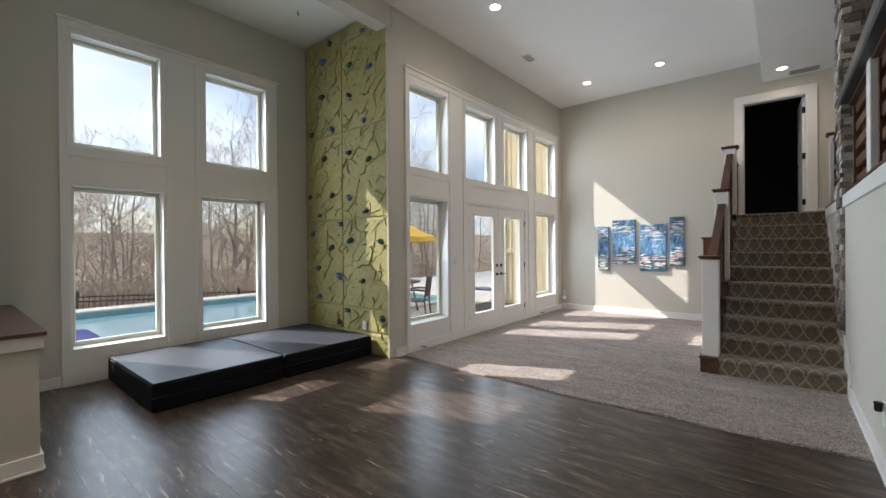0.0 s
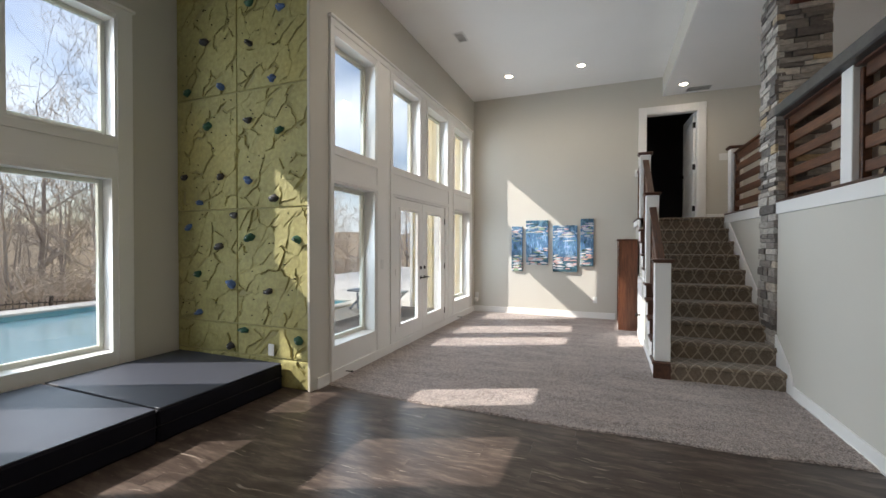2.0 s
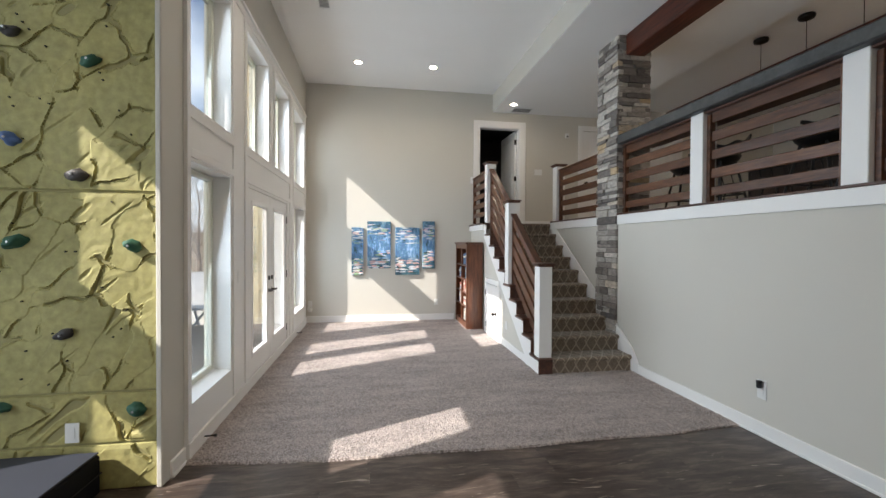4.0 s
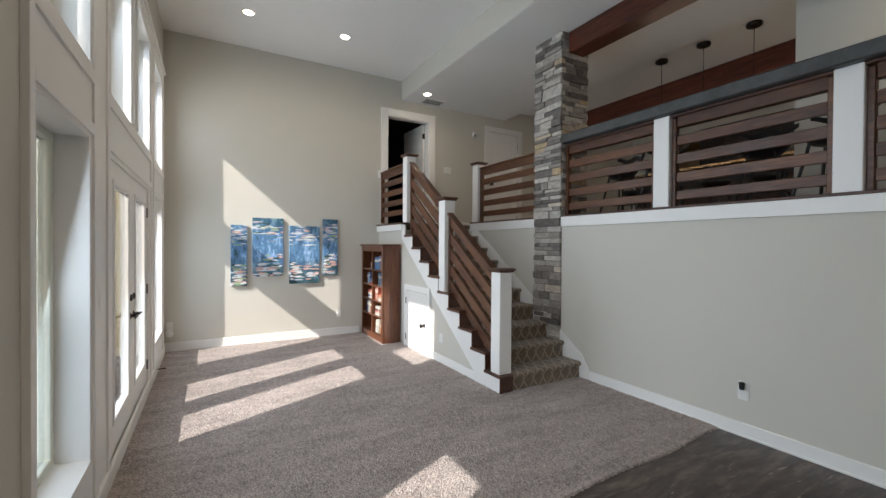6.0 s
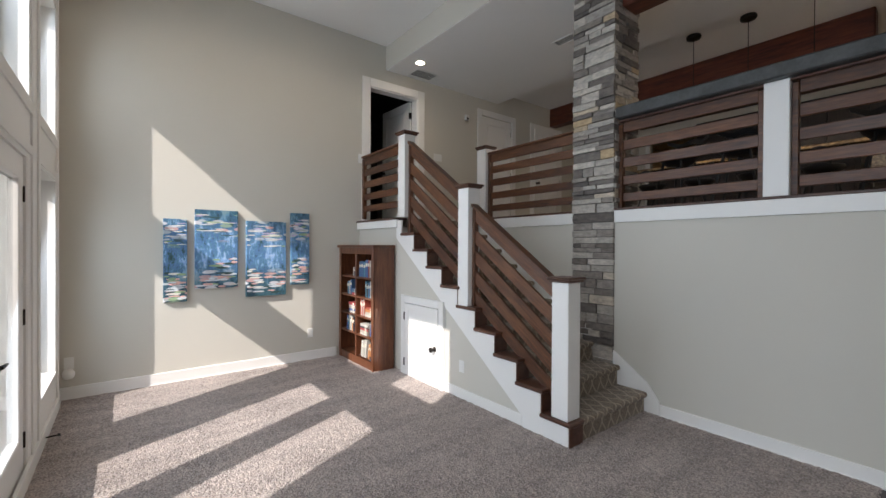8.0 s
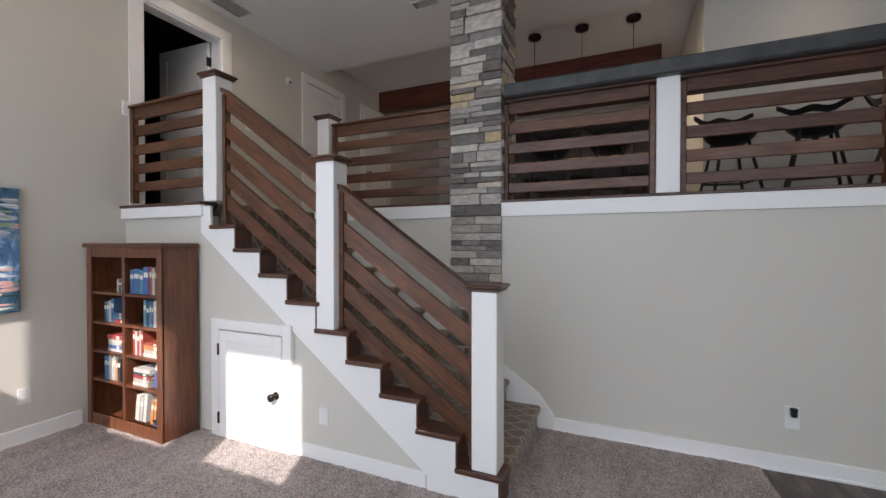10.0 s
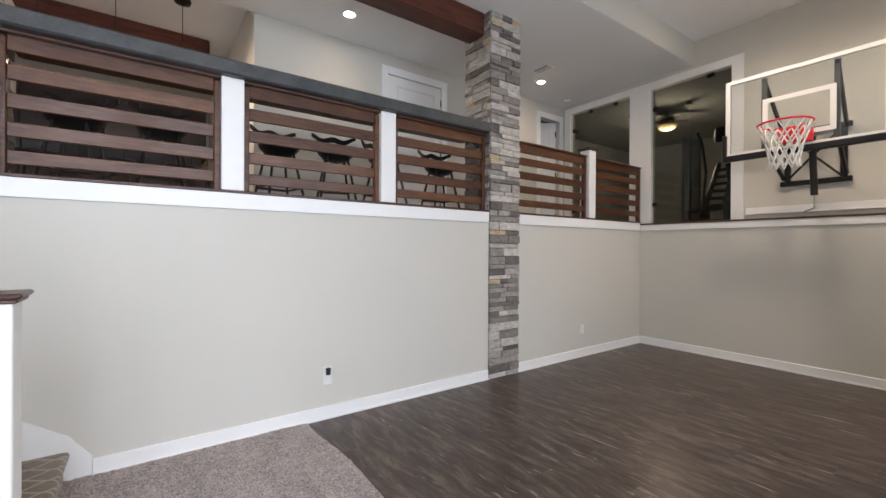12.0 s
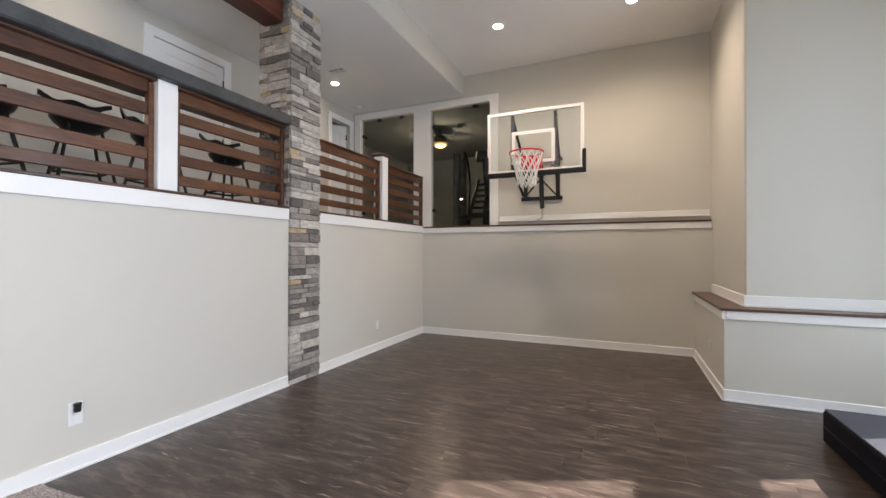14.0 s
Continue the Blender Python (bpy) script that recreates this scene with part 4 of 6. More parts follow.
def stone_column(y0, y1, seed):
    rng = random.Random(seed)
    x0, x1 = 0.445, 0.90
    c = thing("stone_column", ((x0 + x1) / 2, (y0 + y1) / 2, 0.0), "square column of stacked grey ledge stone", "column", "stone columns", "structure")
    part("column_core", box(x0 + 0.05, x1 - 0.05, y0 + 0.05, y1 - 0.05, 0.0, SOFF, 0), MORTAR, c)
    part("column_backing", box(XR - 0.008, XR + 0.03, y0 + 0.004, y1 - 0.004, 0.0, 1.9, 0), MORTAR, c)
    stones(c, (-1, "x"), y0, y1, x0, 0.0, SOFF, rng)
    stones(c, (1, "y"), x0 + 0.02, x1, y1, 1.91, SOFF, rng)
    stones(c, (-1, "y"), x0 + 0.02, x1, y0, 1.91, SOFF, rng)
    stones(c, (1, "x"), y0, y1, x1, 1.91, SOFF, rng)


stone_column(5.83, 6.30, 3)
stone_column(1.52, 1.985, 8)

# bar top and beams
top = thing("bar_counter", (0.72, 3.9, 2.765), "thick honed dark stone bar top over white posts", "bar top")
bm = box(0.425, 1.02, 2.002, 5.812, 2.765, 2.878, 0.012)
part("slab", bm, SLATE, top)
part("apron", box(0.5, 0.94, 2.002, 5.812, 2.746, 2.764, 0.003), STAIRWOOD, top)
solid("ceiling_beam", box(0.54, 0.80, 2.0, 5.815, 3.89, SOFF, 0.012), BEAM, "dark reddish timber beam between the stone columns", "beam", "timber beams", at=(0.67, 3.9, 3.89))
solid("ceiling_beam", box(3.6, 3.8, 4.40, YF, 4.0, 4.36, 0.012), BEAM, "dark reddish timber beam across the kitchen ceiling", "beam", "timber beams", at=(3.7, 6.7, 4.0))

# wall-to-wall carpet with a ragged pile edge
nx, ny = 300, 360
xs = np.linspace(XD + 0.016, XR - 0.017, nx)
verts, faces = [], []
for j in range(ny):
    for i in range(nx):
        x = float(xs[i])
        yf = 4.0 + 0.012 * math.sin(x * 5.1) + 0.06 * (1 if x < -3.4 else 0) * (-3.4 - x) / 0.45 - 0.06 * math.sin((x + 3.84) / 4.3 * math.pi)
        y = yf + (9.05 - yf) * j / (ny - 1)
        if j == 0:
            y += random.uniform(-0.016, 0.01)
        z = 0.013 + 0.005 * noise.noise((x * 17, y * 17, 3)) + 0.004 * noise.noise((x * 43, y * 43, 8)) + random.uniform(-0.003, 0.003)
        verts.append((x, y, -0.012 if j == 0 else z))
faces = [(j * nx + i, j * nx + i + 1, (j + 1) * nx + i + 1, (j + 1) * nx + i) for j in range(ny - 1) for i in range(nx - 1)]
me = bpy.data.meshes.new("carpet")
me.from_pydata(verts, [], faces)
me.materials.append(CARPET)
tagged(new("carpet", me), "taupe cut-pile carpet with a ragged front edge", "carpet", kind="structure")
bm = box(XD, XR, 3.97, 9.06, -0.014, -0.002, 0)
setting("floor_underlay", bm, MORTAR, "underlay beneath the carpet", "floor")

# climbing wall: moulded panels with raised ribs and cracks
def rock_panel(parent, x0, x1, z0, z1, seed):
    step = 0.0078
    nx, nz = max(3, int((x1 - x0) / step)), max(3, int((z1 - z0) / step))
    o = Vector((seed * 3.7, seed * 1.3, 0))
    vs = []
    for j in range(nz + 1):
        for i in range(nx + 1):
            x, z = x0 + (x1 - x0) * i / nx, z0 + (z1 - z0) * j / nz
            q = Vector(((x * 0.8 - z * 0.6) * 4.6, (x * 0.6 + z * 0.8) * 3.0, 0)) + o
            q = q + 0.16 * Vector((noise.noise(q * 2.6), noise.noise(q * 2.6 + Vector((5, 5, 5))), 0))
            d, near = noise.voronoi(q)
            edge = d[1] - d[0]
            gate = noise.noise(q * 1.1 + Vector((3, 7, 1)))
            w = 0.022 + 0.03 * max(0.0, gate) + 0.05 * max(0.0, noise.noise(q * 2.4 + Vector((0, 0, 9))) - 0.12)
            h = 0.006 * noise.noise(q * 0.9) + 0.003 * noise.noise(q * 5) + 0.009 * noise.noise(near[0] * 5.3)
            if edge < w and gate > -0.02:
                h -= 0.042 * (1 - edge / w) * min(1.0, (gate + 0.02) * 7)
            elif edge < w * 2.0 and gate > 0.0:
                h += 0.0035
            gouge = noise.noise(Vector(((x * 0.75 + z * 0.66) * 4.0, (x * 0.66 - z * 0.75) * 17.0, seed * 2.1)))
            if gouge > 0.5:
                h -= 0.10 * (gouge - 0.5)
            rim = min(x - x0, x1 - x, z - z0, z1 - z)
            h *= min(1, rim / 0.03)
            if rim < 0.004:
                h = -0.02
            vs.append((x, YC - h, z))
    fs = [(j * (nx + 1) + i, j * (nx + 1) + i + 1, (j + 1) * (nx + 1) + i + 1, (j + 1) * (nx + 1) + i) for j in range(nz) for i in range(nx)]
    me = bpy.data.meshes.new("panel")
    p0 = base_of(parent)
    me.from_pydata([(v[0] - p0.x, v[1] - p0.y, v[2] - p0.z) for v in vs], [], fs)
    me.materials.append(ROCK)
    ob = new("panel", me)
    ob.parent = parent
    return ob


climb = thing("climbing_wall", (-4.8, YC + 0.02, 0), "yellow-green moulded rock climbing wall with cracked relief", "climbing wall", kind="structure")
part("backing", box(XW + 0.002, -3.875, YC + 0.012, YC + 0.05, 0, CEILZ - 0.003, 0), mat("panel_edge", (0.3, 0.27, 0.12), 0.8), climb)
zs = [0.0, 0.285, 0.60, 1.815, 3.045, 4.275, 4.495]
for c, (x0, x1) in enumerate(((XW + 0.005, -4.811), (-4.805, -3.878))):
    for k in range(len(zs) - 1):
        if c == 0 and k == 0:
            continue
        rock_panel(climb, x0, x1, zs[k] + 0.003, zs[k + 1] - 0.003, (k * 2 + c) % 5 + 1 if k not in (2, 3) else c + 2)
rock_panel(climb, XW + 0.005, -4.811, 0.003, 0.28, 7)
# threaded bolt holes for the holds
rng = random.Random(31)
HOLEM = mat("dark_bolt_hole", (0.03, 0.027, 0.02), 0.8)
for x0, x1 in ((XW + 0.08, -4.86), (-4.75, -3.93)):
    for z0, z1 in ((0.65, 1.77), (1.87, 3.0), (3.1, 4.23)):
        bm = bmesh.new()
        for k in range(16):
            cx, cz = rng.uniform(x0, x1), rng.uniform(z0, z1)
            tube([(cx, YC + 0.01, cz), (cx, YC - 0.010, cz)], 0.005, 8, bm)
        part("bolt_holes", bm, HOLEM, climb, "dark threaded bolt holes")
setting("trim_climbing_edge", box(-3.877, XD + 0.002, YC - 0.02, YC + 0.055, 0, CEILZ - 0.29, 0.006), WALL, "painted corner at the climbing wall's edge", "trim")

# folding landing mat, two halves
def crash_mat(y0, y1, label):
    m = thing("crash_mat", (-4.9, (y0 + y1) / 2, 0), label, "mat", "landing mats")
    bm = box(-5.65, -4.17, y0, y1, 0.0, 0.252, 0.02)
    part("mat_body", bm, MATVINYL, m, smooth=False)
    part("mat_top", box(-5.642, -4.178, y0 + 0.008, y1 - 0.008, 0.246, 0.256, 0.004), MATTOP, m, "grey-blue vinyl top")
    part("seam", box(-5.653, -4.167, y0 + 0.003, y1 - 0.003, 0.124, 0.131, 0), BLACK, m)
    return m


crash_mat(1.34, 2.555, "dark navy vinyl landing mat beside the alcove window")
crash_mat(2.565, 3.79, "dark navy vinyl landing mat below the climbing wall")

# daylight standing in the window openings
def window_light(x, y0, y1, z0, z1):
    l_ = new("window_daylight", bpy.data.lights.new("window_daylight", "AREA"))
    l_.data.shape, l_.data.size, l_.data.size_y = "RECTANGLE", y1 - y0, z1 - z0
    l_.data.energy, l_.data.color = DAYLIGHT * (y1 - y0) * (z1 - z0), (0.72, 0.87, 1.0)
    l_.data.spread = radians(150)
    l_.matrix_world = look((x, (y0 + y1) / 2, (z0 + z1) / 2), (x + 1, (y0 + y1) / 2, (z0 + z1) / 2 - 0.18))


DAYLIGHT = 3.6
for h in WIN_U + WIN_L:
    window_light(XD - 0.15, h[0] + 0.05, h[1] - 0.05, h[2] + 0.065, h[3] - 0.05)
for h in WIN_A:
    window_light(XW - 0.15, h[0] + 0.05, h[1] - 0.05, h[2] + 0.065, h[3] - 0.05)
yd = (DOORS[0] + DOORS[1]) / 2
window_light(XD - 0.012, DOORS[0] + 0.2, yd - 0.2, 0.31, 1.94)
window_light(XD - 0.012, yd + 0.2, DOORS[1] - 0.2, 0.31, 1.94)

# downlights
def downlight(x, y, z, power):
    d = thing("downlight", (x, y, z), "round recessed ceiling light with a white trim ring, lit", "ceiling light", "recessed ceiling lights")
    part("trim_ring", lathe([(0.08, 0.012), (0.09, 0.004), (0.09, -0.004), (0.08, -0.008), (0.058, -0.004), (0.056, 0.012)], (x, y, z), 24), TRIM, d, smooth=True)
    part("lens", lathe([(0.057, -0.0045), (0.04, -0.006), (0.001, -0.0065)], (x, y, z), 20), LAMPGLOW, d, "glowing warm lens")
    lamp = new("downlight_lamp", bpy.data.lights.new("downlight_lamp", "SPOT"))
    lamp.data.energy, lamp.data.spot_size, lamp.data.spot_blend, lamp.data.shadow_soft_size = power, radians(160), 1.0, 0.14
    lamp.data.color = (1.0, 0.84, 0.64)
    lamp.matrix_world = look((x, y, z - 0.03), (x, y, 0))


LIGHTS = [(-2.85, 4.77, CEILZ), (-2.85, 8.02, CEILZ), (-1.6, 8.01, CEILZ), (-1.24, -0.06, CEILZ), (-2.9, -0.15, CEILZ), (0.01, 8.55, SOFF), (1.48, 3.23, SOFF), (1.47, -0.03, SOFF)]
for x, y, z in LIGHTS:
    downlight(x, y, z, (33 if y < 1 else 15 if y < 6 else 11) if z > 4.3 else 3.5 if 1 < y < 6 else 7)

# ground and pool terrace
def ground_z(x, y):
    d = max(0.0, -14.6 - x) + max(0.0, y - 26) * 0.4
    return -0.9 - 1.6 * min(1, d / 12) + 7.0 * max(0, min(1, (d - 16) / 60)) + 0.35 * noise.noise((x * 0.15, y * 0.15, 0)) * min(1, d / 3)


SOIL = mat("leaf_litter_ground", (0.27, 0.2, 0.13), 0.95, var=0.5, big=0.7, fine=9, bump=0.8, dist=0.05)
CONCRETE = mat("pool_deck_concrete", (0.6, 0.57, 0.53), 0.8, var=0.1, big=1.1, fine=60, bump=0.2)
COPING = mat("pale_coping_stone", (0.6, 0.58, 0.54), 0.75, var=0.1)
n = 90
vs, fs = [], []
for j in range(n + 1):
    for i in range(n + 1):
        v = j / n * 2 - 1
        x, y = -5.0 - 13.0 * min(1, i / 20) - 400 * max(0, (i - 20) / (n - 20)) ** 2.2, 6 + 60 * v + 340 * v ** 5
        vs.append((x, y, ground_z(x, y)))
fs = [(j * (n + 1) + i, j * (n + 1) + i + 1, (j + 1) * (n + 1) + i + 1, (j + 1) * (n + 1) + i) for j in range(n) for i in range(n)]
me = bpy.data.meshes.new("ground")
me.from_pydata(vs, [], fs)
me.materials.append(SOIL)
tagged(new("ground", me), "brown wooded ground with leaf litter", "ground", kind="structure")
setting("ground_far", box(-2, 420, -420, 420, -3.2, -2.9, 0), SOIL, "brown ground on the other sides of the house", "ground")
PX0, PX1, PY0, PY1 = -13.3, -7.6, -4.0, 10.2
bm = box(PX1, -4.07, -14, 26, -1.2, -0.15, 0)
add_box(bm, -5.92, -4.08, 4.08, 9.29, -0.149, -0.148)
add_box(bm, -14.4, PX1 - 0.001, PY1, 26, -1.2, -0.15)
add_box(bm, -14.4, PX1 - 0.001, -14, PY0, -1.2, -0.15)
add_box(bm, -14.4, PX0, PY0 + 0.001, PY1 - 0.001, -1.2, -0.15)
setting("pavement", bm, CONCRETE, "pale concrete pool terrace", "pavement")
TILE = mat("blue_pool_liner", (0.16, 0.38, 0.45), 0.4, var=0.1, big=1)
bm = box(PX0, PX1, PY0, PY1, -1.6, -1.5, 0)
add_box(bm, PX0, PX0 + 0.04, PY0, PY1, -1.5, -0.16)
add_box(bm, PX1 - 0.04, PX1, PY0, PY1, -1.5, -0.16)
add_box(bm, PX0, PX1, PY0, PY0 + 0.04, -1.5, -0.16)
add_box(bm, PX0, PX1, PY1 - 0.04, PY1, -1.5, -0.16)
pool = setting("pool_basin", bm, TILE, "blue lined swimming pool", "pool")
bm = bmesh.new()
for a, b, c, d in ((PX0 - 0.35, PX0 + 0.05, PY0 - 0.3, PY1 + 0.3), (PX1 - 0.05, PX1 + 0.3, PY0 - 0.3, PY1 + 0.3), (PX0 + 0.05, PX1 - 0.05, PY0 - 0.3, PY0 + 0.05), (PX0 + 0.05, PX1 - 0.05, PY1 - 0.05, PY1 + 0.3)):
    add_box(bm, a, b, c, d, -0.149, -0.10, 0.01)
setting("pool_coping", bm, COPING, "pale stone pool coping", "coping")
m, nn, ll, b = nodes_of("pool_water")
b.inputs["Base Color"].default_value = (0.24, 0.4, 0.47, 1)
b.inputs["Roughness"].default_value = 0.08
add_bump(nn, ll, b, noise_tex(nn, ll, 3.0, 3).outputs["Fac"], 0.25, 0.03)
setting("water", box(PX0 + 0.041, PX1 - 0.041, PY0 + 0.041, PY1 - 0.041, -0.45, -0.27, 0), m, "clear blue pool water", "water")
FLOATV = mat("violet_float_vinyl", (0.16, 0.16, 0.5), 0.25, var=0.2, big=4)
fl = thing("pool_float", (-10.0, 1.55, -0.27), "violet inflatable float lying on the pool water", "pool float")
for k in range(6):
    part("air_tube", tube([(-10.5 + 0.22 * k, 1.1, -0.22), (-10.5 + 0.22 * k, 1.5, -0.2), (-10.5 + 0.22 * k, 2.0, -0.22)], [0.09, 0.11, 0.09], 10), FLOATV, fl, smooth=True)

# iron fence below the terrace
FENCE = mat("brown_iron", (0.05, 0.037, 0.03), 0.5, metal=0.3)
fence = thing("fence", (-16.0, 6.0, -1.34), "dark brown metal picket fence along the terrace edge", "fence")
for z in (-0.16, -0.30, -1.2):
    part("fence_rail", box(-16.02, -15.98, -9, 24, z - 0.025, z + 0.012, 0), FENCE, fence)
pk, ps = box(-16.009, -15.991, -0.009, 0.009, -1.35, -0.13, 0), box(-16.035, -15.965, -0.035, 0.035, -1.6, -0.05, 0)
pk, ps = mesh_of("picket", pk, FENCE), mesh_of("fence_post", ps, FENCE)
for k in range(240):
    y = -9 + k * 0.137
    ob = new("fence_post" if k % 17 == 0 else "picket", ps if k % 17 == 0 else pk)
    ob.parent = fence
    ob.location = (16.0, y - 6.0, 1.4)

fence.rotation_euler = (radians(-3.4), 0, 0)

# wing of the house outside the tall windows
wing = thing("house_wing", (-4.8, 9.4, -0.15), "cream boarded wing of the house beside the terrace", "house", kind="structure")
part("wall", box(-5.45, -4.062, 9.3, 12.0, -0.15, 5.2, 0), SIDING, wing)
for k in range(9):
    part("batten", box(-5.44 + k * 0.165, -5.41 + k * 0.165, 9.285, 9.3, -0.1, 5.2, 0), SIDING, wing)
part("band_board", box(-5.46, -4.063, 9.27, 9.284, 1.24, 1.36, 0.004), SIDING, wing)
part("corner_board", box(-5.47, -5.40, 9.26, 9.2845, -0.15, 5.2, 0.004), TRIM, wing)


# upper storey over the alcove and the room
up = thing("house_gable", (-5.0, 1.3, 4.66), "cream boarded upper wall of the house above the alcove", "house", kind="structure")
part("wall", box(-5.95, -4.07, -6.0, 4.09, 4.66, 6.6, 0), SIDING, up)
part("wall", box(-4.065, 7.0, -6.2, 12.2, 4.64, 6.6, 0), SIDING, up)

# terrace furniture
FURN = mat("bronze_aluminium", (0.09, 0.075, 0.065), 0.45, metal=0.4)
def patio_chair(at, turn):
    c = thing("patio_chair", (0, 0, 0), "bronze metal slat-back terrace chair", "chair", "terrace chairs")
    part("seat", box(-0.25, 0.25, -0.24, 0.24, 0.40, 0.425, 0.01), FURN, c)
    for sx in (-0.25, 0.25):
        part("leg", tube([(sx, 0.23, 0.0), (sx, 0.22, 0.45), (sx, 0.2, 0.62)], 0.018, 8), FURN, c)
        part("leg", tube([(sx, -0.28, 0.0), (sx, -0.23, 0.42), (sx, -0.3, 0.92)], 0.018, 8), FURN, c)
        part("arm", tube([(sx, -0.25, 0.64), (sx, 0.0, 0.66), (sx, 0.25, 0.62)], 0.022, 8), FURN, c)
    part("top_rail", tube([(-0.25, -0.3, 0.92), (0, -0.325, 0.94), (0.25, -0.3, 0.92)], 0.02, 8), FURN, c)
    for k in range(3):
        z = 0.55 + k * 0.12
        part("back_slat", tube([(-0.24, -0.245 - k * 0.018, z), (0.24, -0.245 - k * 0.018, z)], 0.012, 6), FURN, c)
    for k in range(5):
        x = -0.18 + 0.09 * k
        part("back_bar", tube([(x, -0.24, 0.5), (x, -0.31, 0.92)], 0.009, 6), FURN, c)
    c.matrix_basis = pose(*at, 0, 0, turn)
    return c


ch = patio_chair((-6.15, 6.75, -0.15), 120)
copy_thing(ch, pose(-7.1, 6.2, -0.15, 0, 0, 60))
copy_thing(ch, pose(-8.6, 6.6, -0.15, 0, 0, -60))
tb = thing("patio_table", (-7.3, 7.3, -0.15), "round bronze metal terrace table", "table")
part("tabletop", lathe([(0.55, 0.70), (0.57, 0.715), (0.57, 0.73), (0.55, 0.74)], (-7.3, 7.3, -0.15), 32), FURN, tb)
for k in range(4):
    a = math.pi / 4 + k * math.pi / 2
    part("leg", tube([(-7.3 + 0.5 * math.cos(a), 7.3 + 0.5 * math.sin(a), -0.15), (-7.3 + 0.35 * math.cos(a), 7.3 + 0.35 * math.sin(a), 0.56)], 0.02, 8), FURN, tb)
YEL = mat("yellow_canvas", (0.75, 0.5, 0.06), 0.8, var=0.06)
um = thing("garden_umbrella", (-8.2, 7.6, -0.15), "open yellow canvas garden umbrella on a pole", "umbrella")
bm = bmesh.new()
apex = bm.verts.new((-8.2, 7.6, 2.35))
rim = [bm.verts.new((-8.2 + 1.45 * math.cos(math.pi * k / 8), 7.6 + 1.45 * math.sin(math.pi * k / 8), 1.66 if k % 2 == 0 else 1.69)) for k in range(16)]
low = [bm.verts.new((v.co.x, v.co.y, v.co.z - 0.12)) for v in rim]
for k in range(16):
    bm.faces.new((apex, rim[k], rim[(k + 1) % 16]))
    bm.faces.new((rim[k], low[k], low[(k + 1) % 16], rim[(k + 1) % 16]))
part("canopy", bm, YEL, um, "yellow canvas canopy")
part("pole", tube([(-8.2, 7.6, -0.15), (-8.2, 7.6, 2.42)], 0.022, 8), FURN, um)
part("base", lathe([(0.28, 0.0), (0.28, 0.05), (0.08, 0.1), (0.04, 0.3)], (-8.2, 7.6, -0.15), 20), FURN, um)
for k in range(8):
    a = math.pi * k / 4
    part("rib", tube([(-8.2, 7.6, 2.3), (-8.2 + 1.4 * math.cos(a), 7.6 + 1.4 * math.sin(a), 1.65)], 0.008, 5), FURN, um)
BT = mat("slate_blue_top", (0.22, 0.26, 0.33), 0.5)
bt = thing("garden_bench", (-6.35, 9.25, -0.15), "low slate-blue garden bench on crossed legs", "bench")
part("seat", box(-7.1, -5.6, 9.05, 9.45, 0.28, 0.33, 0.02), BT, bt)
for x in (-6.9, -5.8):
    part("leg", tube([(x - 0.12, 9.1, -0.15), (x + 0.12, 9.4, 0.28)], 0.025, 6), BT, bt)
    part("leg", tube([(x + 0.12, 9.1, -0.15), (x - 0.12, 9.4, 0.28)], 0.025, 6), BT, bt)

# bare woodland
BARK = mat("grey_bark", (0.3, 0.25, 0.215), 0.9, var=0.35, big=2, fine=20, bump=0.5, dist=0.02)
BARKP = mat("pale_twigs", (0.5, 0.41, 0.33), 0.9, var=0.3, big=2, fine=20, bump=0)


def bare_tree(seed, height, spread, deep=4):
    """Trunk mesh and a crown of forking bare limbs."""
    rng = random.Random(seed)
    trunk, crown = bmesh.new(), bmesh.new()
    pts, rr, p = [], [], Vector((0, 0, -0.3))
    lean = Vector((rng.uniform(-0.08, 0.08), rng.uniform(-0.08, 0.08), 1))
    segs = 8
    for k in range(segs + 1):
        pts.append(p.copy())
        rr.append(height * 0.013 * (1 - 0.85 * k / segs) + 0.012)
        p = p + (lean + Vector((rng.uniform(-0.12, 0.12), rng.uniform(-0.12, 0.12), 0))) * height / segs
    tube(pts, rr, 7, trunk)

    def limb(p, d, ln, r, depth):
        ps, rs, q = [p.copy()], [r], p.copy()
        for k in range(3):
            d = (d + Vector((rng.uniform(-1, 1), rng.uniform(-1, 1), rng.uniform(-0.5, 0.9))) * 0.28).normalized()
            q = q + d * ln / 3
            ps.append(q.copy())
            rs.append(max(r * (1 - 0.26 * (k + 1)), 0.006))
        tube(ps, rs, 4 if depth < 2 else 3, crown, caps=False)
        if depth < deep and ln > 0.25:
            for k in range(rng.choice((2, 3, 3)) if depth < 3 else 2):
                i = rng.choice((1, 2, 3, 3))
                nd = (d * 0.75 + Vector((rng.uniform(-1, 1), rng.uniform(-1, 1), rng.uniform(-0.35, 0.8))) * 0.75).normalized()
                limb(ps[i], nd, ln * rng.uniform(0.5, 0.72), max(rs[i] * 0.75, 0.011), depth + 1)

    for k in range(11):
        i = rng.randint(2, segs)
        a = k * 2.4 + rng.uniform(-0.5, 0.5)
        nd = Vector((math.cos(a) * spread, math.sin(a) * spread, rng.uniform(0.35, 1.2))).normalized()
        limb(pts[i], nd, height * rng.uniform(0.24, 0.4), rr[i] * 0.6, 0)
    return mesh_of("trunk", trunk, BARK), mesh_of("crown", crown, BARKP if seed % 2 else BARK)


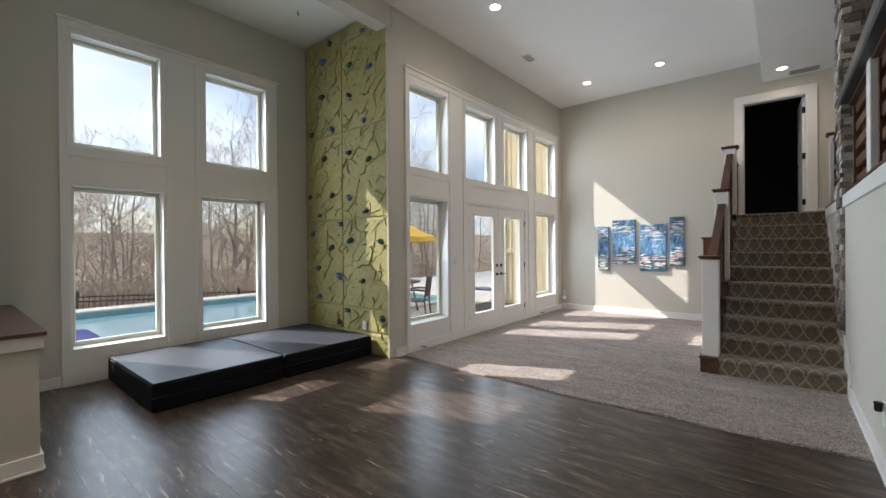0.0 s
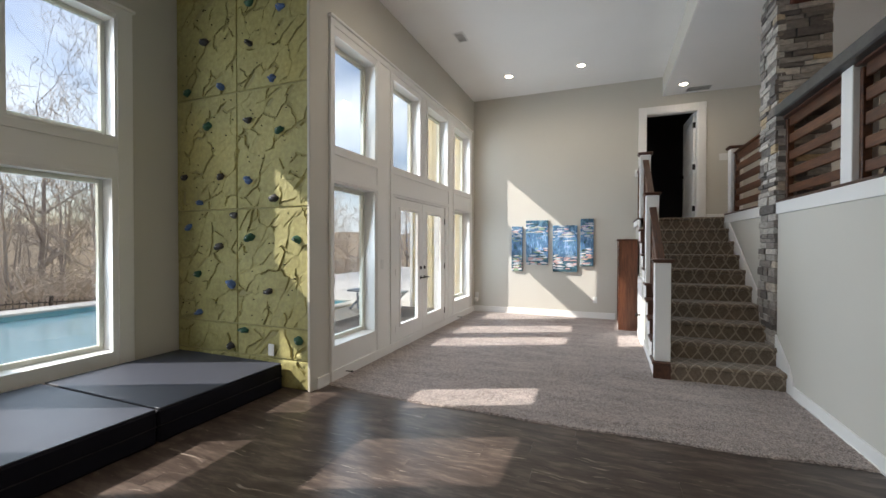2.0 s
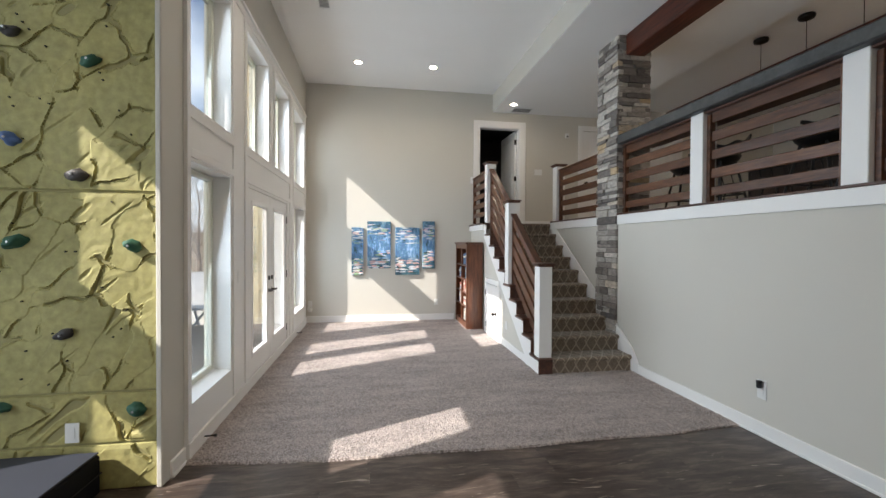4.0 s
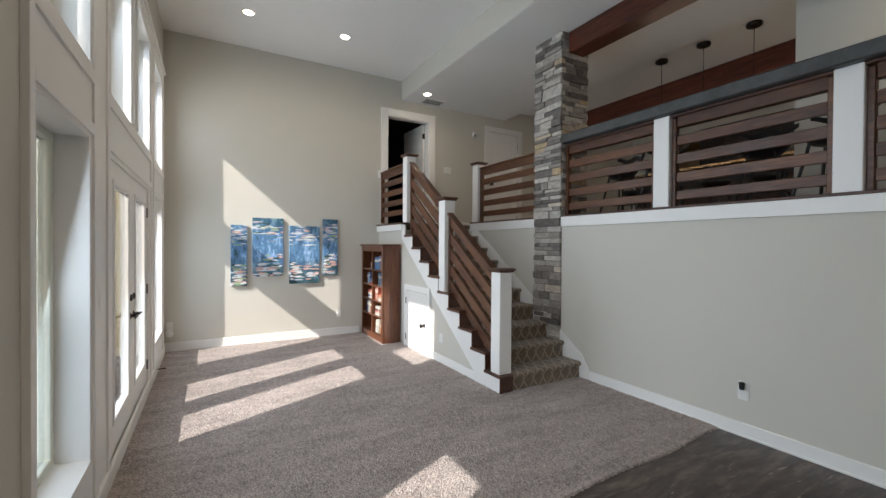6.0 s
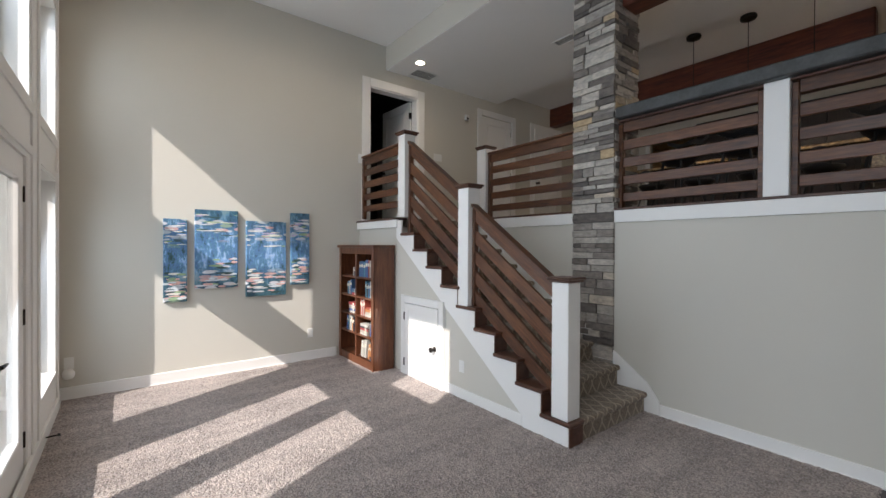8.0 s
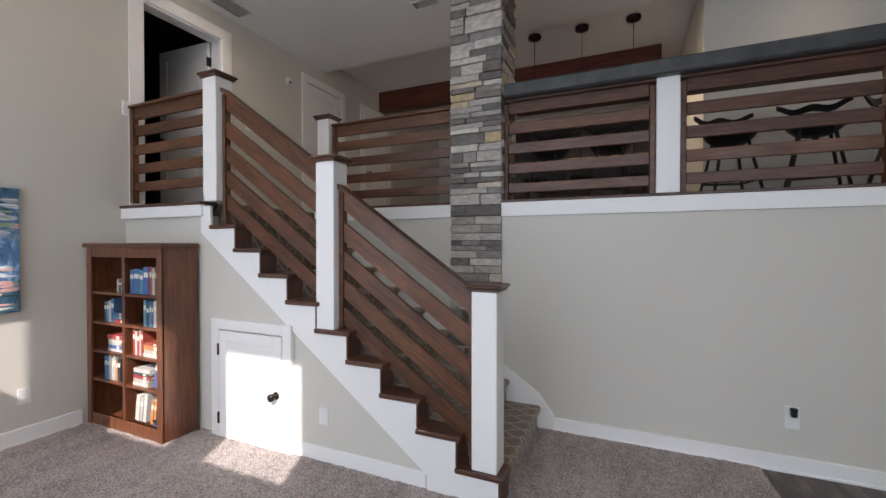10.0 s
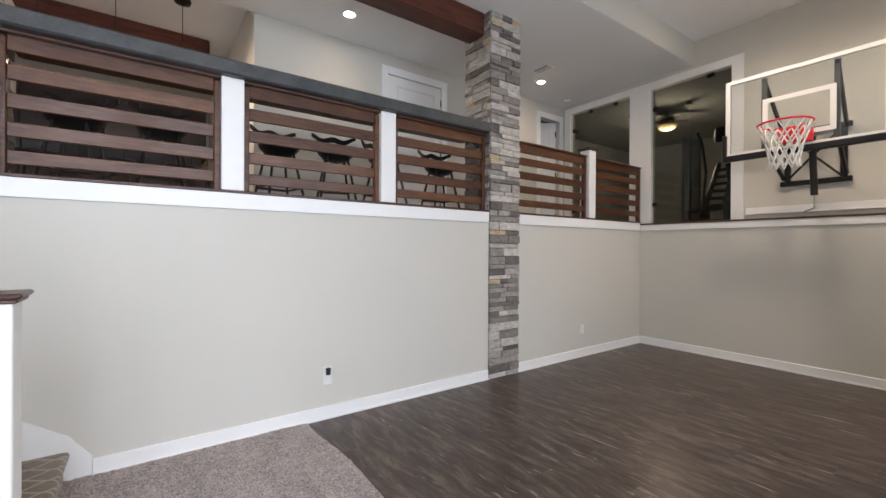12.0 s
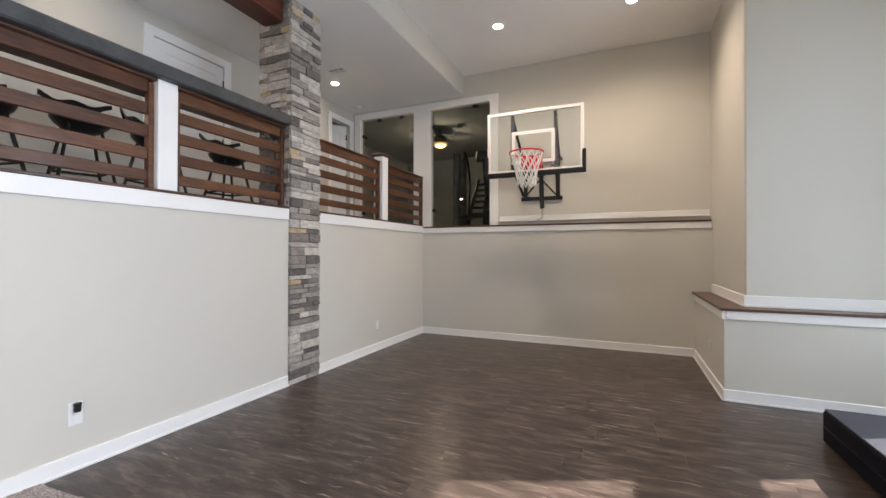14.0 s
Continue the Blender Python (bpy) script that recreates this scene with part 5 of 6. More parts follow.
KINDS = [bare_tree(s, h, w) for s, h, w in ((1, 13, 1.0), (2, 11, 0.8), (3, 9, 1.2), (4, 15, 0.7), (6, 7, 1.3))]
KINDS += [bare_tree(8, 15, 0.8, 5), bare_tree(9, 7.5, 1.5, 5), bare_tree(13, 9, 1.3, 5)]


TALL = (13, 11, 9, 15, 7, 15, 7.5, 9)


def plant_tree(x, y, k, s, turn):
    far = math.hypot(x, y)
    if far < 27 or k < 5:
        s = min(s, (1.4 + 0.185 * far - ground_z(x, y)) / (TALL[k] * 1.2))
    t = thing("tree", (x, y, ground_z(x, y)), "tall bare deciduous tree with grey bark", "tree", "bare trees beyond the pool")
    t.rotation_euler, t.scale = (0, 0, turn), (s, s, s)
    for nm, me in zip(("trunk", "crown"), KINDS[k]):
        ob = new(nm, me)
        ob.parent = t


rng = random.Random(11)
for x, y, k, s, turn in ((-27.5, 12.4, 5, 0.76, 0.4), (-19.0, 2.6, 6, 0.72, 2.0), (-18.6, 7.6, 7, 0.62, 1.0), (-20.5, 5.0, 6, 0.75, 4.0), (-19.5, 10.5, 6, 0.8, 0.2), (-22, 1.0, 7, 0.6, 3.0), (-18, 14.5, 7, 1.1, 5.1), (-16.8, 19.5, 6, 1.2, 2.6), (-21, 17, 5, 0.8, 1.2)):
    plant_tree(x, y, k, s, turn)
for k in range(150):
    d = rng.uniform(19, 60)
    a = rng.uniform(-0.25, 1.25)
    x, y = -d * math.cos(a), 0.5 + d * math.sin(a)
    if x > -17.5 and y < 25:
        x = -17.5 - rng.uniform(0, 9)
    plant_tree(x, y, rng.choice((0, 1, 2, 4, 4)) if d < 40 else rng.randint(0, 4), rng.uniform(0.42, 0.58) * (1 if a < 0.35 else 1.3), rng.uniform(0, 6.28))

# tangled undergrowth
crown = bmesh.new()
for k in range(9500):
    d = rng.uniform(17.5, 34)
    a = rng.uniform(-0.15, 1.2)
    x, y = -d * math.cos(a), 0.5 + d * math.sin(a)
    if x > -17:
        continue
    z = ground_z(x, y)
    p = Vector((x, y, z - 0.1))
    q = p + Vector((rng.uniform(-1.5, 1.5), rng.uniform(-1.5, 1.5), rng.uniform(0.5, 2.0)))
    e = q + Vector((rng.uniform(-1.1, 1.1), rng.uniform(-1.1, 1.1), rng.uniform(-0.6, 0.7)))
    tube([p, q, e], [0.02, 0.014, 0.007], 3, crown, caps=False)
solid("undergrowth", crown, BARKP, "tangle of bare brown undergrowth", "undergrowth", kind="stuff")

# four-part canvas picture
DAB = [mat("paint_dab", c, 0.5, var=0.2, big=30) for c in ((0.62, 0.66, 0.7), (0.7, 0.42, 0.38), (0.28, 0.4, 0.24), (0.75, 0.74, 0.68), (0.03, 0.07, 0.07), (0.5, 0.42, 0.62))]


def paint_pads(cv, x0, x1, z0, z1, rng):
    """Lily pads in loose rows: broad ones low on the canvas, thin pale strokes across the top, dark water between."""
    for k in range(50):
        low = k % 5 < 3
        if low:
            cz = z0 + rng.uniform(0.03, 0.34)
            w, h = rng.uniform(0.035, 0.085) * (1.25 - (cz - z0)), rng.uniform(0.008, 0.017)
        else:
            cz = z1 - rng.uniform(0.05, 0.32)
            w, h = rng.uniform(0.04, 0.11), rng.uniform(0.004, 0.009)
        cx = rng.uniform(x0 + 0.02, x1 - 0.02)
        w = max(0.012, min(w, cx - x0 - 0.004, x1 - cx - 0.004))
        if cx - w < x0 + 0.002 or cx + w > x1 - 0.002:
            continue
        y = YF - 0.0455 - 0.00004 * k
        c = rng.choice((0, 0, 1, 1, 2, 3, 4) if low else (0, 3, 3, 5, 2, 4))
        out = [(cx + w * math.cos(a * math.pi / 6) * rng.uniform(0.85, 1.0), cz + h * math.sin(a * math.pi / 6) * rng.uniform(0.7, 1.0)) for a in range(12)]
        part("lily_pad", prism(out, "y", y - 0.0012, y), DAB[c], cv)


for x0, x1, z0, z1 in ((-3.01, -2.788, 0.895, 1.811), (-2.715, -2.272, 1.027, 1.928), (-2.182, -1.714, 0.90, 1.82), (-1.656, -1.415, 1.02, 1.942)):
    cv = thing("canvas_picture", ((x0 + x1) / 2, YF, z0), "blue and green water lily picture on stretched canvas", "picture", "four-part picture")
    part("canvas", box(x0, x1, YF - 0.045, YF - 0.002, z0, z1, 0.005), LILY, cv)
    paint_pads(cv, x0, x1, z0, z1, random.Random(int(x0 * 1000)))

# bookcase
bc = thing("bookcase", (-0.84, 8.56, 0), "dark stained timber bookcase with ten open cubbies", "bookcase")
BX0, BX1, BY0, BY1 = -0.985, -0.70, 8.055, 9.045
part("side_panel", box(BX0, BX1, BY0, BY0 + 0.03, 0.0, 1.50, 0.003), CASEWOOD, bc)
part("side_panel", box(BX0, BX1, BY1 - 0.03, BY1, 0.0, 1.50, 0.003), CASEWOOD, bc)
part("back_panel", box(BX1 - 0.012, BX1 - 0.001, BY0 + 0.03, BY1 - 0.03, 0.0, 1.50, 0), CASEWOOD, bc)
part("top", box(BX0 - 0.03, BX1, BY0 - 0.025, BY1 + 0.02, 1.50, 1.535, 0.008), CASEWOOD, bc)
part("plinth", box(BX0 + 0.004, BX0 + 0.03, BY0 + 0.03, BY1 - 0.03, 0.0, 0.11, 0.003), CASEWOOD, bc)
part("head_rail", box(BX0 + 0.002, BX0 + 0.025, BY0 + 0.03, BY1 - 0.03, 1.42, 1.50, 0.003), CASEWOOD, bc)
part("stile", box(BX0 - 0.006, BX0 + 0.016, BY0 + 0.0, BY0 + 0.06, 0.0, 1.5, 0.003), CASEWOOD, bc)
part("stile", box(BX0 - 0.006, BX0 + 0.016, BY1 - 0.06, BY1, 0.0, 1.5, 0.003), CASEWOOD, bc)
part("divider", box(BX0 + 0.002, BX1 - 0.012, 8.53, 8.565, 0.11, 1.42, 0.003), CASEWOOD, bc)
SHELF = [0.11, 0.40, 0.64, 0.88, 1.13]
for z in SHELF:
    part("shelf", box(BX0 + 0.006, BX1 - 0.012, BY0 + 0.03, 8.53, z - 0.022, z, 0.003), CASEWOOD, bc)
    part("shelf", box(BX0 + 0.006, BX1 - 0.012, 8.565, BY1 - 0.03, z - 0.022, z, 0.003), CASEWOOD, bc)
COVERS = [mat("book_cover", c, 0.5, var=0.12, big=25) for c in ((0.05, 0.12, 0.25), (0.4, 0.38, 0.33), (0.35, 0.05, 0.05), (0.08, 0.22, 0.32), (0.5, 0.48, 0.44), (0.45, 0.2, 0.08), (0.05, 0.05, 0.06), (0.06, 0.12, 0.3), (0.3, 0.06, 0.04), (0.03, 0.03, 0.04))]
PAPER = mat("book_pages", (0.7, 0.66, 0.55), 0.8)


def book(y, z, w, h, d, cover, lean=0.0, flat=False):
    b = thing("book", (0, 0, 0), "hardback book standing on a bookcase shelf" if not flat else "hardback book lying on a bookcase shelf", "book", "books in the bookcase")
    bm = box(-d / 2, d / 2, -w / 2, -w / 2 + 0.003, 0, h, 0)
    add_box(bm, -d / 2, d / 2, w / 2 - 0.003, w / 2, 0, h)
    add_box(bm, -d / 2, -d / 2 + 0.003, -w / 2 + 0.003, w / 2 - 0.003, 0, h)
    part("cover", bm, cover, b)
    part("pages", box(-d / 2 + 0.0035, d / 2 - 0.005, -w / 2 + 0.0035, w / 2 - 0.0035, 0.004, h - 0.004, 0), PAPER, b)
    part("title_band", box(-d / 2 - 0.001, -d / 2 - 0.0002, -w / 2 + 0.004, w / 2 - 0.004, h * 0.62, h * 0.8, 0), PAPER, b)
    b.matrix_basis = pose(BX0 + 0.03 + d / 2, y, z, 0 if not flat else 0, 0, 0) @ (pose(0, 0, 0, lean, 0, 0) if not flat else pose(0, h / 2, w / 2, 90, 0, 0))


rng = random.Random(21)
BLUEG, CREAM, REDC, TEAL, WHITE, TAN, INK, BLUE_, RUST, DARK = range(10)


def upright(lev, y, covers, tall=0.19, thick=0.03, lean=0.0):
    """Books side by side from y towards the near end of the shelf."""
    for c in covers:
        w, h = thick * rng.uniform(0.75, 1.25), min(0.225, tall * rng.uniform(0.88, 1.08))
        book(y - w / 2, SHELF[lev] + 0.001 + (0.012 if lean else 0), w, h, rng.uniform(0.13, 0.17), COVERS[c], lean)
        y -= w + 0.003 + (0.006 if lean else 0)


def stack(lev, y, covers, wide=0.19):
    """Books lying one on another round y."""
    z = SHELF[lev] + 0.001
    for c in covers:
        w, h = rng.uniform(0.02, 0.034), wide * rng.uniform(0.85, 1.05)
        book(y + rng.uniform(-0.012, 0.012), z, w, h, 0.14, COVERS[c], flat=True)
        z += w + 0.001


upright(4, 8.68, (CREAM, INK, WHITE), 0.11, 0.03)
upright(3, 8.86, (INK, TEAL, WHITE, BLUEG), 0.19, 0.032)
stack(3, 8.655, (REDC, TEAL, BLUEG), 0.15)
stack(2, 8.71, (WHITE, BLUE_, CREAM, WHITE, REDC), 0.2)
upright(1, 8.86, (BLUE_, TEAL, WHITE, WHITE, CREAM, TAN, DARK), 0.19, 0.03)
upright(0, 8.60, (WHITE, REDC), 0.1, 0.015)
upright(4, 8.50, (BLUEG, BLUEG, TEAL, BLUE_), 0.21, 0.055)
upright(4, 8.255, (RUST, CREAM, DARK, DARK, INK), 0.22, 0.028)
upright(3, 8.33, (TEAL, INK, TEAL, BLUE_, WHITE, REDC, DARK), 0.2, 0.028)
upright(2, 8.47, (RUST, WHITE, REDC, CREAM, RUST), 0.2, 0.022)
stack(2, 8.24, (WHITE, CREAM, TAN, RUST), 0.2)
stack(1, 8.37, (WHITE, CREAM, REDC, INK, WHITE), 0.22)
upright(1, 8.21, (BLUE_, TEAL, BLUEG), 0.21, 0.03, 8)
upright(0, 8.45, (WHITE, CREAM, WHITE), 0.22, 0.04, 8)
upright(0, 8.26, (TAN, TAN, DARK), 0.19, 0.03, 8)
stack(0, 8.16, (BLUEG, DARK), 0.1)

# basketball hoop on its wall arm
GLASSB = glass("backboard_glass", (0.93, 0.95, 0.95), weight=1.5)
hp = thing("basketball_hoop", (-1.6, -1.36, 2.2), "wall-mounted clear backboard with red rim and white net", "basketball hoop")
hx0, hx1, hz0, hz1, hy = -2.295, -0.89, 2.61, 3.53, -0.71
g = part("backboard", box(hx0 + 0.03, hx1 - 0.03, hy - 0.012, hy, hz0 + 0.02, hz1 - 0.03, 0), GLASSB, hp, "clear backboard")
g.visible_shadow = False
bm = bmesh.new()
for a, b, c, d in ((hx0, hx0 + 0.045, hz0, hz1), (hx1 - 0.045, hx1, hz0, hz1), (hx0 + 0.045, hx1 - 0.045, hz1 - 0.045, hz1), (hx0 + 0.045, hx1 - 0.045, hz0, hz0 + 0.04)):
    add_box(bm, a, b, hy - 0.025, hy + 0.008, c, d, 0.003)
part("backboard_frame", bm, TRIM, hp, "white frame")
bm = bmesh.new()
sx0, sx1, sz0, sz1 = -1.9, -1.265, 2.74, 3.22
for a, b, c, d in ((sx0, sx0 + 0.05, sz0, sz1), (sx1 - 0.05, sx1, sz0, sz1), (sx0 + 0.05, sx1 - 0.05, sz1 - 0.05, sz1), (sx0 + 0.05, sx1 - 0.05, sz0, sz0 + 0.05)):
    add_box(bm, a, b, hy + 0.0005, hy + 0.004, c, d)
part("target_square", bm, TRIM, hp, "white target square")
for x0, x1, z0, z1 in ((hx0 - 0.03, hx1 + 0.03, hz0 - 0.06, hz0 + 0.012), (hx0 - 0.03, hx0 + 0.02, hz0 + 0.012, 2.88), (hx1 - 0.02, hx1 + 0.03, hz0 + 0.012, 2.88)):
    part("pad", box(x0, x1, hy - 0.04, hy + 0.03, z0, z1, 0.012), BLACK, hp, "black edge pad")
GREYPOST = mat("dark_grey_steel", (0.09, 0.09, 0.088), 0.45, metal=0.3)
RED = mat("red_rim_paint", (0.72, 0.012, 0.018), 0.4)
NETM = mat("white_net_cord", (0.75, 0.74, 0.7), 0.8)
rc, rr = Vector((-1.575, hy + 0.40, 2.80)), 0.228
part("rim", tube([rc + rr * Vector((math.cos(a * math.pi / 16), math.sin(a * math.pi / 16), 0)) for a in range(33)], 0.011, 8), RED, hp, "red steel rim", True)
part("rim_plate", prism([(-1.72, hy + 0.006), (-1.72, hy + 0.09), (-1.64, hy + 0.185), (-1.51, hy + 0.185), (-1.43, hy + 0.09), (-1.43, hy + 0.006)], "z", 2.645, 2.797), RED, hp, "red rim bracket")
bm = bmesh.new()
LEV = [(0.225, 0.0), (0.195, -0.10), (0.165, -0.2), (0.14, -0.3), (0.125, -0.38), (0.135, -0.46)]
for k in range(12):
    for s in (1, -1):
        pts = []
        for j, (r, z) in enumerate(LEV):
            a = 2 * math.pi * (k + s * j * 0.5) / 12
            pts.append(rc + Vector((r * math.cos(a), r * math.sin(a), z)))
        tube(pts, 0.0075, 5, bm)
part("net", bm, NETM, hp, "white cord net")
for x in (-1.9, -1.27):
    part("arm", tube([(x, hy - 0.03, 3.45), (x * 0.9 - 0.16, -1.33, 2.9)], 0.022, 6), BLACK, hp)
    part("arm", tube([(x, hy - 0.03, 2.72), (x * 0.9 - 0.16, -1.33, 2.35)], 0.022, 6), BLACK, hp)
    part("upright", box(x - 0.025, x + 0.025, hy - 0.055, hy - 0.027, 2.62, 3.48, 0.004), GREYPOST, hp, "dark grey steel upright")
bm = bmesh.new()
add_box(bm, -1.92, -1.27, -1.358, -1.32, 2.26, 2.32, 0.004)
add_box(bm, -1.92, -1.27, -1.358, -1.32, 2.88, 2.94, 0.004)
add_box(bm, -1.88, -1.82, -1.358, -1.325, 2.32, 2.88, 0.004)
add_box(bm, -1.37, -1.31, -1.358, -1.325, 2.32, 2.88, 0.004)
part("wall_bracket", bm, BLACK, hp)
part("brace", tube([(-1.86, -1.3, 2.3), (-1.32, -1.3, 2.9)], 0.014, 6), BLACK, hp)
part("brace", tube([(-1.32, -1.3, 2.3), (-1.86, -1.3, 2.9)], 0.014, 6), BLACK, hp)
part("crank_column", tube([(-1.655, -1.05, 2.1), (-1.655, -0.95, 2.75)], 0.034, 10), BLACK, hp)
part("crank", tube([(-1.655, -1.05, 2.1), (-1.655, -1.06, 1.96), (-1.60, -1.06, 1.93), (-1.58, -1.02, 1.92)], 0.01, 6), STEEL, hp)

# bar stools behind the counter
def bar_stool():
    s = thing("bar_stool", (0, 0, 0), "black metal bar stool with a low curved back", "stool", "bar stools")
    bm = lathe([(0.07, -0.07), (0.12, -0.055), (0.175, -0.005), (0.195, 0.03), (0.185, 0.042), (0.13, 0.036), (0.02, 0.028)], (0, 0, 0.57), 20)
    part("seat", bm, BLACK, s, smooth=True)
    for a in (45, 135, 225, 315):
        c, n_ = math.cos(radians(a)), math.sin(radians(a))
        part("leg", tube([(0.13 * c, 0.13 * n_, 0.57), (0.17 * c, 0.17 * n_, 0.4), (0.27 * c, 0.27 * n_, 0.0)], 0.013, 6), BLACK, s)
    for a in range(4):
        p = [Vector((0.225 * math.cos(radians(45 + 90 * k)), 0.225 * math.sin(radians(45 + 90 * k)), 0.2)) for k in (a, a + 1)]
        part("footrest", tube(p, 0.011, 6), BLACK, s)
    ys = [-0.23 + 0.023 * k for k in range(21)]
    bm = bmesh.new()
    rows = []
    for y in ys:
        x = 0.215 - 1.5 * y * y
        mid = 0.765 + 0.016 * math.cos(2 * math.pi * y / 0.23) + 0.25 * y * y
        tall = 0.028 - 0.18 * y * y
        rows.append([bm.verts.new((x + dx, y, mid + dz * tall)) for dx, dz in ((-0.012, -1), (0.012, -1), (0.018, 1), (-0.006, 1))])
    for a, b in zip(rows, rows[1:]):
        for k in range(4):
            bm.faces.new((a[k], a[(k + 1) % 4], b[(k + 1) % 4], b[k]))
    bm.faces.new(rows[0])
    bm.faces.new(rows[-1][::-1])
    part("backrest", bm, BLACK, s, "low wavy back board")
    for y in (-0.09, 0.09):
        part("back_post", tube([(0.15, y, 0.58), (0.206, y, 0.755)], 0.008, 6), BLACK, s)
    part("pedestal", tube([(0, 0, 0.42), (0, 0, 0.56)], 0.02, 8), BLACK, s)
    return s


st = bar_stool()
st.matrix_basis = pose(1.25, 4.05, PLAT, 0, 0, 10)
for y, r in ((3.52, -12), (2.95, 20), (2.2, -5)):
    copy_thing(st, pose(1.12, y, PLAT, 0, 0, r))
copy_thing(st, pose(1.15, 5.0, PLAT, 0, 0, 4))
copy_thing(st, pose(1.2, 5.55, PLAT, 0, 0, -14))

# kitchen beyond the bar
CAB = wood("espresso_cabinet", (0.012, 0.008, 0.007), (0.022, 0.014, 0.012), (0.04, 0.025, 0.02), (9, 9, 1), 7, 0.35)
GRAN = mat("brown_granite", (0.22, 0.15, 0.08), 0.25, var=0.75, big=22, fine=70, bump=0.05)
isl = thing("kitchen_island", (3.9, 5.7, PLAT), "espresso kitchen island with a brown granite top", "kitchen island")
part("body", box(3.55, 4.25, 4.5, 7.0, PLAT, PLAT + 0.88, 0.004), CAB, isl)
part("worktop", box(3.3, 4.35, 4.4, 7.1, PLAT + 0.88, PLAT + 0.925, 0.008), GRAN, isl, "brown granite worktop")
for k in range(4):
    part("end_panel", box(3.535, 3.549, 4.55 + 0.61 * k, 5.1 + 0.61 * k, PLAT + 0.1, PLAT + 0.84, 0.004), CAB, isl)
for y in (4.75, 5.4, 6.05, 6.7):
    copy_thing(st, pose(3.05, y, PLAT, 0, 0, 180))
for k in range(6):
    y = 4.2 + k * 0.5
    cu = thing("base_cabinet", (5.98, y + 0.25, PLAT), "espresso kitchen base cabinet", "cabinet", "kitchen base cabinets")
    part("body", box(5.7, 6.29, y + 0.002, y + 0.498, PLAT, PLAT + 0.88, 0.003), CAB, cu)
    d = part("door", box(5.68, 5.699, y + 0.01, y + 0.49, PLAT + 0.1, PLAT + 0.86, 0.004), CAB, cu)
    part("handle", tube([(5.655, y + 0.42, PLAT + 0.6), (5.655, y + 0.42, PLAT + 0.76)], 0.006, 6), STEEL, d)
    wc_ = thing("wall_cabinet", (6.12, y + 0.25, PLAT + 1.4), "espresso kitchen wall cabinet", "cabinet", "kitchen wall cabinets")
    part("body", box(5.95, 6.29, y + 0.002, y + 0.498, PLAT + 1.42, PLAT + 2.2, 0.003), CAB, wc_)
    part("door", box(5.93, 5.949, y + 0.01, y + 0.49, PLAT + 1.43, PLAT + 2.19, 0.004), CAB, wc_)
solid("kitchen_worktop", box(5.66, 6.29, 4.13, 7.22, PLAT + 0.881, PLAT + 0.92, 0.006), GRAN, "brown granite kitchen worktop", "worktop", at=(6.0, 5.7, PLAT + 0.881))
solid("backsplash", box(6.275, 6.299, 4.13, 7.22, PLAT + 0.921, PLAT + 1.419, 0), GRAN, "polished brown granite splashback behind the worktop", "splashback", at=(6.28, 5.7, PLAT + 0.921))

# pendants over the island
for y in (4.775, 5.387, 6.0):
    pe = thing("pendant_lamp", (2.70, y, 4.36), "dark bronze pendant lamp on a thin cord", "pendant lamp", "kitchen pendants")
    part("canopy", lathe([(0.085, 0.0), (0.09, -0.02), (0.08, -0.045), (0.04, -0.06), (0.012, -0.07)], (2.70, y, 4.36), 20), BRONZE, pe)
    part("cord", tube([(2.70, y, 4.33), (2.70, y, 3.62)], 0.004, 6), BRONZE, pe)
    part("shade", lathe([(0.02, 0.0), (0.035, -0.03), (0.09, -0.15), (0.1, -0.2), (0.095, -0.2), (0.03, -0.04)], (2.70, y, 3.63), 20), BRONZE, pe)
    lamp = new("pendant_bulb", bpy.data.lights.new("pendant_bulb", "POINT"))
    lamp.data.energy, lamp.data.color, lamp.data.shadow_soft_size = 5, (1.0, 0.8, 0.58), 0.04
    lamp.location = (2.70, y, 3.4)

# exercise room
fan = thing("ceiling_fan", (1.02, -3.2, 4.2), "bronze ceiling fan with five blades and a glowing bowl light", "ceiling fan")
fx, fy = 1.02, -3.2
part("downrod", tube([(fx, fy, 4.2), (fx, fy, 4.05)], 0.02, 8), BRONZE, fan)
part("motor", lathe([(0.05, 0.0), (0.13, -0.03), (0.15, -0.1), (0.1, -0.16), (0.06, -0.18)], (fx, fy, 4.08), 24), BRONZE, fan)
part("light_bowl", lathe([(0.165, 0.0), (0.155, -0.03), (0.10, -0.07), (0.01, -0.085)], (fx, fy, 3.9), 24), WARMGLOW, fan, "glowing glass bowl", True)
for k in range(5):
    a = k * 72 + 15
    bl = part("blade", box(0.15, 0.50, -0.055, 0.055, 0, 0.008, 0.003), BRONZE, fan)
    bl.data.transform(Matrix.Translation(base_of(fan)))
    bl.matrix_local = pose(0, 0, -0.2, 0, 0, a) @ pose(0, 0, 0, 10, 0, 0)
lamp = new("fan_lamp", bpy.data.lights.new("fan_lamp", "POINT"))
lamp.data.energy, lamp.data.color, lamp.data.shadow_soft_size = 10, (1.0, 0.8, 0.58), 0.12
lamp.location = (fx, fy, 3.74)
el = thing("exercise_machine", (-0.25, -2.6, PLAT), "black elliptical exercise machine with upright handles", "exercise machine")
part("base_frame", box(-0.55, 0.05, -3.4, -1.9, PLAT, PLAT + 0.08, 0.02), BLACK, el)
part("flywheel_case", lathe([(0.3, -0.08), (0.33, -0.05), (0.33, 0.05), (0.3, 0.08)], (0, 0, 0), 24), BLACK, el)
el.children[-1].data.transform(pose(0, -0.4, 0.42, 0, 90, 0) @ Matrix.Translation(base_of(el)))
